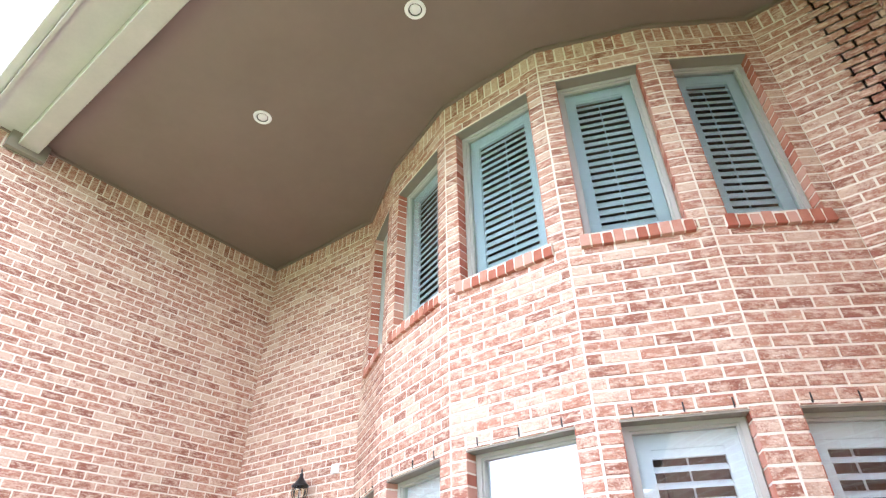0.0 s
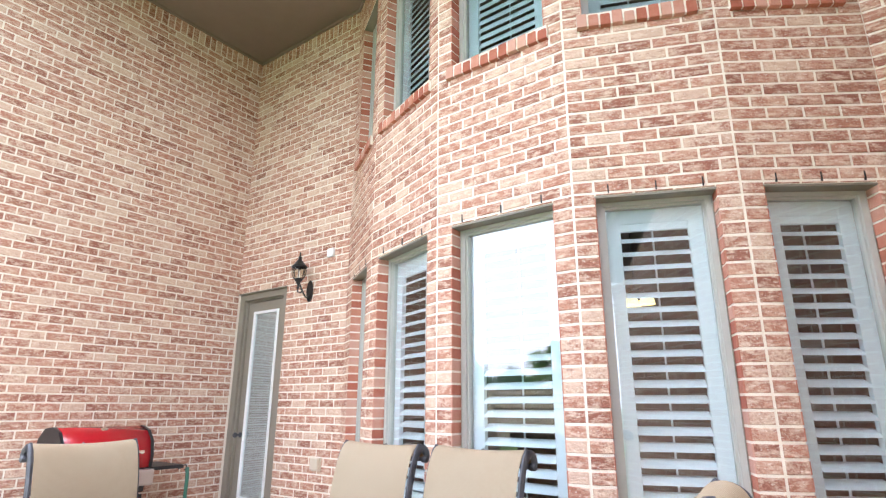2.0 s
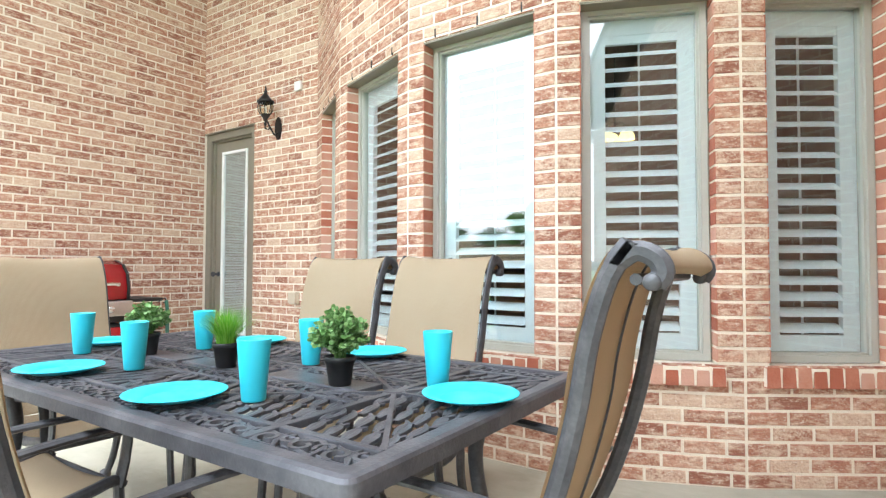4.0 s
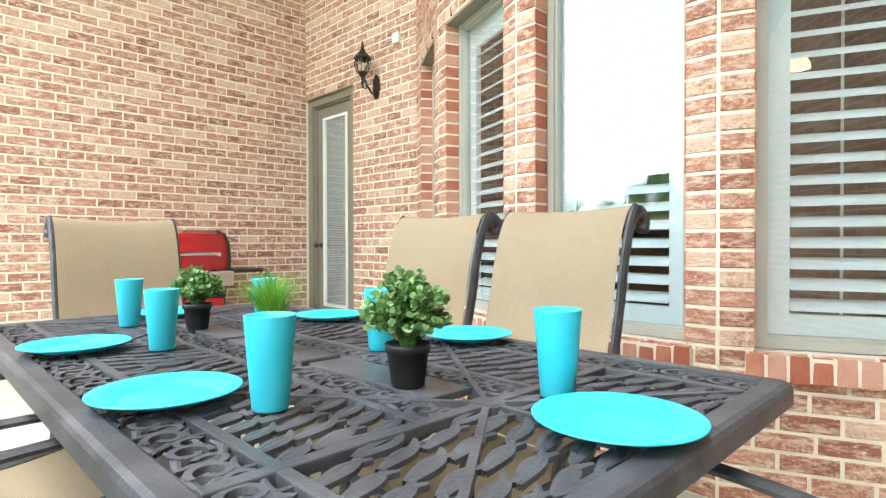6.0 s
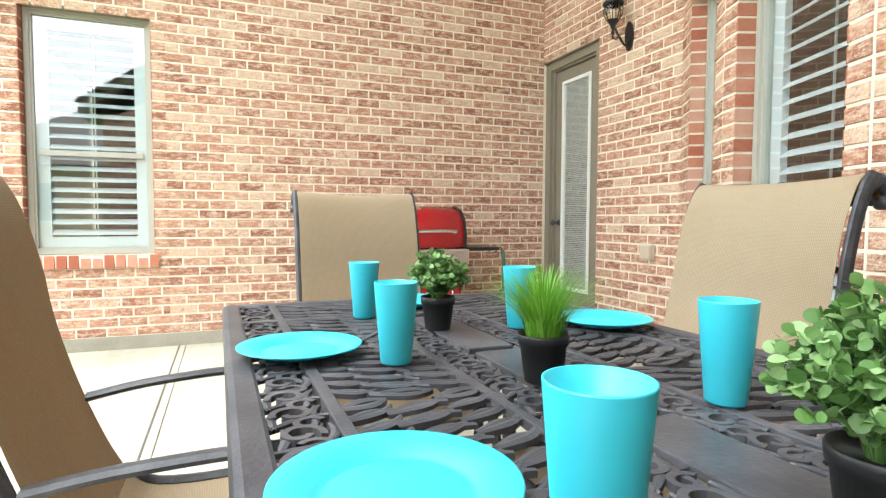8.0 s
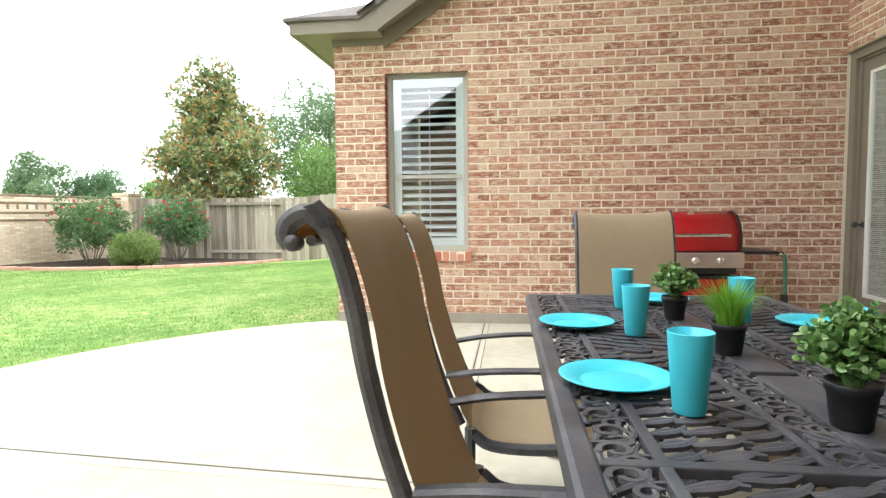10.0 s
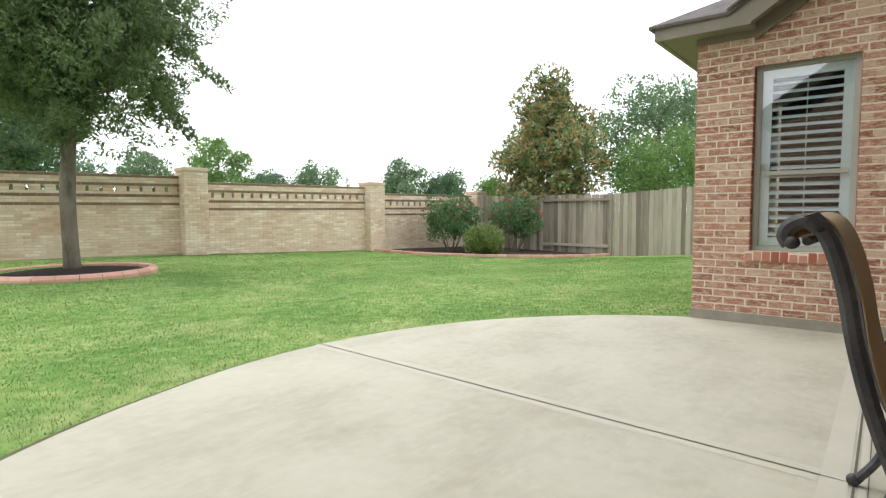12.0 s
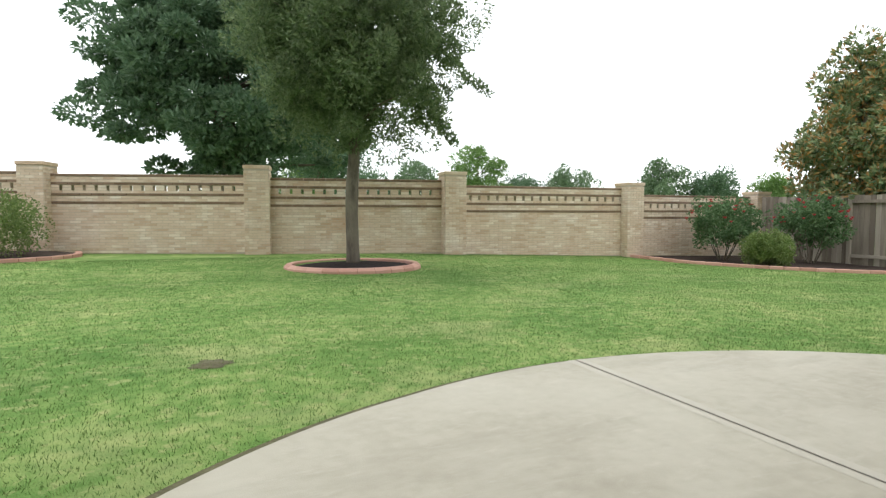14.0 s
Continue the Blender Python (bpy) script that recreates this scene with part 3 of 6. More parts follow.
# shingle courses on the low slope
rnd = random.Random(3)
shingle = None
for r in range(8):
    y = EK + 0.02 + r * 0.15
    zs = zr(y) + 0.135
    for k in range(4):
        x = 0.335 - k * 0.30 - (r % 2) * 0.15 - rnd.uniform(0, 0.02)
        if shingle is None:
            shingle = bpy.data.meshes.new("shingle")
            v = [(-0.29, 0, 0.0), (0, 0, 0.0), (0, 0, 0.014), (-0.29, 0, 0.014), (-0.29, 0.2, 0.002), (0, 0.2, 0.002)]
            shingle.from_pydata(v, [], [(0, 1, 2, 3), (3, 2, 5, 4), (0, 3, 4), (1, 5, 2)])
            shingle.materials.append(SHINGLE)
        ob = new("shingle", shingle)
        ob.parent = roof
        ob.matrix_basis = pose(x, y, zs + UP * (0.31 - x) / 1.31, math.degrees(math.atan(SL)), 25, 0)


# the low east wing answers the west one: rake board, boxed eave and shingled slope
ez = lambda y: 3.20 + ESL * (y - EEND + 0.30)
part("wing_slope", roof_slab("w", [(EX - 0.33, EEND - 0.36, ez(EEND - 0.36) + 0.02), (12, EEND - 0.36, ez(EEND - 0.36) + 0.02), (12, -3.06, ez(-3.06) + 0.02), (EX - 0.33, -3.06, ez(-3.06) + 0.02)], 0.05, ""), SHINGLE, roof)
wing_rake = tagged(new("wing_rake_trim"), "taupe painted rake board of the low east wing", "eaves", kind="structure")
bm = bmesh.new()
for x0, x1, dz0, dz1 in ((EX - 0.285, EX - 0.24, -0.22, -0.035), (EX - 0.239, EX - 0.012, -0.17, -0.05)):
    vs = [bm.verts.new((x, y, ez(y) + dz)) for x in (x0, x1) for y in (EEND - 0.33, -3.07) for dz in (dz0, dz1)]
    for f in ((0, 1, 3, 2), (4, 6, 7, 5), (0, 4, 5, 1), (2, 3, 7, 6), (0, 2, 6, 4), (1, 5, 7, 3)):
        bm.faces.new([vs[i] for i in f])
part("rake_board", bm, TAUPE, wing_rake)
part("eave_box", B(EX + 0.01, 12, EEND - 0.35, EEND - 0.012, 2.92, 3.02), TAUPE, wing_rake)


# ---- windows and door ----
def quad(u0, u1, y, z0, z1):
    """A single sheet of glass that faces out."""
    bm = bmesh.new()
    bm.faces.new([bm.verts.new(c) for c in ((u0, y, z0), (u1, y, z0), (u1, y, z1), (u0, y, z1))])
    return bm


def pane_frame(bm, u0, u1, z0, z1, w, d0, d1):
    box(bm, u0, u0 + w, d0, d1, z0, z1)
    box(bm, u1 - w, u1, d0, d1, z0, z1)
    box(bm, u0 + w, u1 - w, d0, d1, z1 - w, z1)
    box(bm, u0 + w, u1 - w, d0, d1, z0, z0 + w)
    return bm


slat_cache = {}


RECESS = 0.035


def window(name, face, o, label, shutter=True, tilt=28.0, pitch=0.083, sash=False, top_blank=0.09, glass=None):
    """A framed pane with louvred shutters behind it, in the opening o of a face."""
    u0, u1, z0, z1 = o
    u0, u1 = u0 + 0.006, u1 - 0.006
    w, h = u1 - u0, z1 - z0
    ob = tagged(new(name), label, "window", kind="structure")
    ob.matrix_basis = face.m(u0, -RECESS, z0)
    part("window_frame", pane_frame(bmesh.new(), 0.004, w - 0.004, 0.004, h - 0.004, 0.036, 0.055, 0.12), VINYL, ob)
    part("sash_frame", pane_frame(bmesh.new(), 0.040, w - 0.040, 0.040, h - 0.040, 0.013, 0.072, 0.115), VINYL, ob)
    g = part("pane", quad(0.045, w - 0.045, 0.092, 0.045, h - 0.045), glass or GLASS, ob)
    g.visible_shadow = False
    if sash:
        part("meeting_rail", B(0.077, w - 0.077, 0.068, 0.118, h * 0.42 - 0.02, h * 0.42 + 0.02), VINYL, ob)
    part("lintel", B(-0.02, w + 0.02, -0.0365, 0.06, h - 0.014, h - 0.0025), TAUPE, ob, "painted steel lintel")
    if shutter:
        sw = 0.055
        sh = part("shutter_frame", pane_frame(bmesh.new(), 0.05, w - 0.05, 0.05, h - 0.05, sw + 0.03, 0.120, 0.155), SHUTTER, ob, "white louvred shutter")
        a, b = 0.05 + sw + 0.025, h - 0.05 - sw - top_blank + 0.05
        n = int((b - a) / pitch)
        sl = w - 2 * (0.05 + sw + 0.03) - 0.004
        key = (round(sl, 3), tilt)
        if key not in slat_cache:
            bm = bmesh.new()
            prof = [(-0.042, 0), (-0.02, 0.006), (0.02, 0.006), (0.042, 0), (0.02, -0.006), (-0.02, -0.006)]
            ta, tb = math.cos(radians(tilt)), math.sin(radians(tilt))
            rings = [[bm.verts.new((x, y * ta - z * tb, y * tb + z * ta)) for y, z in prof] for x in (0, sl)]
            for i in range(6):
                bm.faces.new((rings[0][i], rings[0][(i + 1) % 6], rings[1][(i + 1) % 6], rings[1][i]))
            bm.faces.new(rings[0][::-1])
            bm.faces.new(rings[1])
            slat_cache[key] = mesh_of(bm, "slat", SHUTTER)
        for i in range(n):
            s = new("slat", slat_cache[key])
            s.parent = sh
            s.matrix_basis = Matrix.Translation((0.05 + sw + 0.032, 0.145, a + pitch * (i + 0.5)))
        part("top_rail", B(0.05 + sw + 0.031, w - 0.05 - sw - 0.031, 0.124, 0.151, a + pitch * n + 0.012, h - 0.05 - sw - 0.031), SHUTTER, sh)
        part("tilt_rod", B(w / 2 - 0.005, w / 2 + 0.005, 0.192, 0.200, a, b), SHUTTER, sh)
    return ob


def sill(face, u0, u1, z, ends=0.035):
    """Rowlock course under a window: bricks on edge, proud of the wall and sloping out."""
    ob = tagged(new("window_sill"), "sloping red brick rowlock window sill", "sill", kind="structure")
    ob.matrix_basis = face.m(u0 - ends, 0, z)
    w = u1 - u0 + 2 * ends
    k = max(1, round(w / 0.0762))
    w /= k
    part("mortar_bed", B(0.004, w * k - 0.004, -0.028, 0.06, -0.098, -0.006), MORTAR, ob)
    rs = random.Random(int(z * 100))
    for i in range(k):
        b = new("brick", sill_mesh(w))
        b.parent = ob
        b.matrix_basis = pose(i * w + 0.005, -0.037 + rs.uniform(-0.003, 0.003), -0.102, -5)
    return ob


def sill_mesh(w):
    key = ("sill", round(w, 3))
    if key not in shared_bricks:
        shared_bricks[key] = mesh_of(B(0, w - 0.011, 0, 0.115, 0, 0.10, bevel=0.004), "brick", BRICK_SILL)
    return shared_bricks[key]


def reveal(face, o, parent):
    """Brick ends that line both sides of an opening, course by course."""
    u0, u1, z0, z1 = o
    rows = int(round((face.z1 - (0.21 if face.top == "soldier" else 0) - face.z0) / COURSE))
    h = (face.z1 - (0.21 if face.top == "soldier" else 0) - face.z0) / rows
    bm = bmesh.new()
    m = face.m()
    for r in range(rows):
        a, b = face.z0 + r * h + 0.007, face.z0 + (r + 1) * h - 0.007
        if b < z0 + 0.02 or a > z1 - 0.02:
            continue
        for x0, x1 in ((u0 - 0.012, u0 + 0.005), (u1 - 0.005, u1 + 0.012)):
            box(bm, x0, x1, -0.003, 0.093, max(a, z0 + 0.002), min(b, z1 - 0.016), m)
    part("reveal_bricks", bm, BRICK_SILL, parent)["kind"] = "stuff"


for f in bay_faces:
    for o in f.openings:
        reveal(f, o, wall_bay)
reveal(face_a2, WIN_A, wall_west)
for f, (a, b) in zip(bay_faces, bay_open):
    for k in (0.12, 0.52, 0.90):
        u = a + (b - a) * k
        part("weep_hole", B(u - 0.004, u + 0.004, -0.0085, 0.0, HEAD + 0.012, HEAD + 0.065, f.m()), LANTERN, wall_bay, "dark open joint above a lintel")
wi = 1
for f, (a, b) in zip(bay_faces, bay_open):
    window("window_%d" % wi, f, (a, b, SILL, HEAD), "tall bay window with open white louvred shutters", tilt=33)
    window("window_%d" % (wi + 5), f, (a, b, USILL, UHEAD), "upper bay window with tilted white louvres", tilt=62, pitch=0.068, glass=DIM_GLASS)
    sill(f, a, b, SILL)
    sill(f, a, b, USILL)
    wi += 1
window("window_11", face_a2, WIN_A, "sash window in the brick wall with white louvres", tilt=30, pitch=0.083, sash=True)
sill(face_a2, WIN_A[0], WIN_A[1], WIN_A[2])

door = tagged(new("door_1"), "taupe patio door with a tall glazed panel and blinds", "door", kind="structure")
door.matrix_basis = face_b.m(0, 0, 0)
dw, dh = 0.90, DOOR_HEAD
part("door_frame", pane_frame(bmesh.new(), 0.002, dw - 0.002, 0.0, dh - 0.002, 0.085, 0.03, 0.13), TAUPE, door)
part("frame_stop", pane_frame(bmesh.new(), 0.089, dw - 0.079, 0.06, dh - 0.079, 0.03, 0.06, 0.125), TAUPE, door)
leaf = part("door_leaf", pane_frame(bmesh.new(), 0.119, dw - 0.109, 0.02, dh - 0.112, 0.115, 0.085, 0.125), TAUPE, door)
part("bottom_panel", B(0.23, dw - 0.22, 0.09, 0.12, 0.13, 0.34), TAUPE, leaf)
part("glazing_bead", pane_frame(bmesh.new(), 0.228, dw - 0.218, 0.34, dh - 0.225, 0.028, 0.072, 0.11), WHITE_PL, leaf, "white glazing bead")
g = part("pane", quad(0.25, dw - 0.24, 0.088, 0.365, dh - 0.25), GLASS, leaf)
g.visible_shadow = False
BLIND = mat("grey_blind", [(0.52, 0.51, 0.47), (0.60, 0.59, 0.55)], 0.6, scale=3)
bm = bmesh.new()
for i in range(int((dh - 0.62) / 0.018)):
    z = 0.37 + i * 0.018
    box(bm, 0.255, dw - 0.245, 0.100, 0.110, z, z + 0.013)
part("blind", bm, BLIND, leaf, "closed grey mini blind")
part("door_handle", lathe([(0.0, 0), (0.028, 0), (0.028, 0.01), (0.012, 0.02), (0.012, 0.05), (0.027, 0.06), (0.03, 0.075), (0.02, 0.09), (0, 0.092)], 16, m=pose(0.18, 0.085, 1.0, 90)), IRON, leaf)
part("threshold", B(0.014, dw - 0.004, -0.02, 0.13, 0.002, 0.03), STEEL, door)
part("lintel", B(0.003, dw - 0.003, -0.004, 0.03, dh - 0.013, dh - 0.003), TAUPE, door)

# rooms behind the glass; walls, floors and ceilings share one shade-dark colour
room = tagged(new("room_walls"), "rooms behind the bay windows, their dimness put into a dark colour", "room", kind="structure")
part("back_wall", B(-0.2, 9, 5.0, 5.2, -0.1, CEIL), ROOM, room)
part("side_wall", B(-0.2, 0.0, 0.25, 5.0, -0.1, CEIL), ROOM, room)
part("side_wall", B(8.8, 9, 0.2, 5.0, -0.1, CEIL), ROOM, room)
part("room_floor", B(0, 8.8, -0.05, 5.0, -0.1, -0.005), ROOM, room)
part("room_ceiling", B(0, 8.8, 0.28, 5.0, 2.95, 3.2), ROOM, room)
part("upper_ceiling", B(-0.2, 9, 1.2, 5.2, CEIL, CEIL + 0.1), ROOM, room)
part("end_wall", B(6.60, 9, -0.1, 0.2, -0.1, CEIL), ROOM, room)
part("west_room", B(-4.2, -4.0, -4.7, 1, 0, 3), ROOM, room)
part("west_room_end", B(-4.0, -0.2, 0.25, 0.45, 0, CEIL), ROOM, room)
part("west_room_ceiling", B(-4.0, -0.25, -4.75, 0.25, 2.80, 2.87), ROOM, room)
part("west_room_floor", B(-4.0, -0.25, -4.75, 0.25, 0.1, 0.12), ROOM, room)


def pendant(x, y, z, r, n):
    ob = thing("pendant_lamp", "small lit pendant lamp with pale glass shades", "lamp", pose(x, y, z))
    part("stem", lathe([(0.006, 0), (0.006, 2.93 - z), (0.03, 2.94 - z), (0.03, 2.95 - z)], 8), LANTERN, ob)
    glow = glow_mat("warm_lamp_glass", (1.0, 0.80, 0.30), 0.45)
    for k in range(n):
        a = 2 * math.pi * k / n
        s = pose(math.cos(a) * r, math.sin(a) * r, 0)
        part("shade", lathe([(0.02, 0.0), (0.045, -0.02), (0.065, -0.055), (0.07, -0.09)], 14, m=s), glow, ob)
        part("arm", sweep([(0, 0, 0.05), (math.cos(a) * r * 0.6, math.sin(a) * r * 0.6, 0.06), (math.cos(a) * r, math.sin(a) * r, 0.0)], 0.006, 6), LANTERN, ob)
    return ob


pendant(4.36, 1.1, 2.27, 0.10, 3)
pendant(6.35, 3.2, 2.0, 0.16, 4)


# ---- bricks, patio and lawn come last; first the things ----
def lantern():
    ob = thing("wall_lantern", "black metal coach lantern with clear glass", "lamp", pose(1.295, 0, 2.485) @ Matrix.Diagonal((0.84, 0.80, 0.74, 1)))
    bm = lathe([(0.0, -0.012), (0.058, -0.012), (0.058, 0.0), (0.0, 0.0)], 24)
    for v in bm.verts:
        v.co = Vector((v.co.x, v.co.z - 0.012, v.co.y * 2.7))
    part("back_plate", bm, LANTERN, ob)
    part("bracket", sweep(curve_pts([(0, -0.02, -0.06), (0, -0.07, -0.10), (0, -0.14, -0.02), (-0.02, -0.18, 0.08)], 6), 0.012, 8), LANTERN, ob)
    part("scroll", sweep(curve_pts([(-0.02, -0.18, 0.08), (-0.02, -0.20, -0.02), (0.0, -0.17, -0.05), (0.01, -0.15, 0.0)], 6), 0.008, 8), LANTERN, ob)
    part("finial", lathe([(0.0, -0.10), (0.012, -0.085), (0.006, -0.06), (0.02, -0.03), (0.01, 0.0), (0.03, 0.05), (0.055, 0.085), (0.06, 0.10)], 12, m=pose(-0.02, -0.20, 0.05)), LANTERN, ob)
    gl = part("glass", lathe([(0.058, 0.0), (0.083, 0.06), (0.088, 0.11), (0.075, 0.17)], 8, m=pose(-0.02, -0.20, 0.15)), LAMPGLASS, ob)
    gl.visible_shadow = False
    part("candle", lathe([(0.016, 0), (0.016, 0.09), (0.0, 0.10)], 10, m=pose(-0.02, -0.20, 0.17)), WHITE_PL, ob)
    for k in range(8):
        a = 2 * math.pi * k / 8
        c, s = math.cos(a), math.sin(a)
        part("rib", sweep([(-0.02 + r * c, -0.20 + r * s, z) for r, z in ((0.060, 0.15), (0.086, 0.21), (0.091, 0.26), (0.078, 0.32))], 0.005, 6), LANTERN, ob)
    part("roof_cap", lathe([(0.10, 0.31), (0.105, 0.325), (0.085, 0.345), (0.05, 0.39), (0.03, 0.42), (0.02, 0.44), (0.024, 0.46), (0.012, 0.48), (0.008, 0.53), (0.0, 0.545)], 16, m=pose(-0.02, -0.20, 0)), LANTERN, ob, smooth=True)
    return ob


lantern()
sb = thing("sensor_box", "small white plastic box on the brick wall", "sensor", pose(1.60, 0, 2.86))
part("housing", B(-0.045, 0.045, -0.04, -0.009, -0.045, 0.045, bevel=0.006), WHITE_PL, sb)
oc = thing("outlet_cover", "beige outdoor socket cover on the brick wall", "socket", pose(1.57, 0, 0.78))
part("back_box", B(-0.06, 0.06, -0.035, -0.009, -0.06, 0.06, bevel=0.006), BEIGE_PL, oc)
part("lid", B(-0.055, 0.055, -0.06, -0.036, -0.05, 0.055, bevel=0.008), BEIGE_PL, oc)


def downlight(x, y):
    ob = thing("recessed_light", "round white recessed ceiling light, off", "lamp", pose(x, y, CEIL), "porch ceiling lights")
    part("trim_ring", lathe([(0.055, -0.002), (0.062, -0.010), (0.085, -0.010), (0.09, -0.001)], 28), WHITE_PL, ob)
    part("baffle", lathe([(0.05, 0.0), (0.056, -0.006)], 24), BLACK, ob)
    part("bulb", lathe([(0.0, -0.012), (0.03, -0.010), (0.045, -0.004), (0.048, 0.0)], 20), WHITE_PL, ob, smooth=True)


downlight(4.09, -1.87)
downlight(2.15, -1.91)


# ---- dining set ----
TX, TY, TZ = 4.075, -2.472, 0.74
TL, TW = 2.19, 1.11


def blade(bm, p0, p1, bend, width, z0, z1, n=7):
    """A flat curved leaf from p0 to p1, pointed at both ends, from z0 to z1."""
    p0, p1 = Vector(p0), Vector(p1)
    d = p1 - p0
    side = Vector((-d.y, d.x)).normalized()
    left, right = [], []
    for i in range(n + 1):
        t = i / n
        c = p0 + d * t + side * (bend * math.sin(math.pi * t) + 0.25 * bend * math.sin(2 * math.pi * t))
        w = width * (0.22 + 0.78 * math.sin(math.pi * min(1, t * 0.9 + 0.05)) ** 0.8) / 2
        left.append(c + side * w)
        right.append(c - side * w)
    lt = [bm.verts.new((*q, z1 - 0.002)) for q in left]
    rt = [bm.verts.new((*q, z1 - 0.002)) for q in right]
    ct = [bm.verts.new((*((a + b) / 2), z1)) for a, b in zip(left, right)]
    lb = [bm.verts.new((*q, z0)) for q in left]
    rb = [bm.verts.new((*q, z0)) for q in right]
    for i in range(n):
        bm.faces.new((lt[i], ct[i], ct[i + 1], lt[i + 1]))
        bm.faces.new((ct[i], rt[i], rt[i + 1], ct[i + 1]))
        bm.faces.new((lb[i], lt[i], lt[i + 1], lb[i + 1]))
        bm.faces.new((rt[i], rb[i], rb[i + 1], rt[i + 1]))


def ring_curl(bm, c, r, w, z0, z1, a0, turn, n=14):
    """A flat scroll of one turn and a bit."""
    lt, rt, lb, rb = [], [], [], []
    for i in range(n + 1):
        t = i / n
        a = a0 + turn * t
        rr = r * (1 - 0.62 * t)
        for lst, q, z in ((lt, rr + w / 2, z1), (rt, rr - w / 2, z1), (lb, rr + w / 2, z0), (rb, rr - w / 2, z0)):
            lst.append(bm.verts.new((c[0] + q * math.cos(a), c[1] + q * math.sin(a), z)))
    for i in range(n):
        bm.faces.new((lt[i], rt[i], rt[i + 1], lt[i + 1]))
        bm.faces.new((lb[i], lt[i], lt[i + 1], lb[i + 1]))
        bm.faces.new((rt[i], rb[i], rb[i + 1], rt[i + 1]))


def rounded_rect(hx, hy, r, n=6):
    out = []
    for cx, cy, a0 in ((hx - r, hy - r, 0), (-hx + r, hy - r, 90), (-hx + r, -hy + r, 180), (hx - r, -hy + r, 270)):
        for i in range(n + 1):
            a = radians(a0 + 90 * i / n)
            out.append((cx + r * math.cos(a), cy + r * math.sin(a)))
    return out


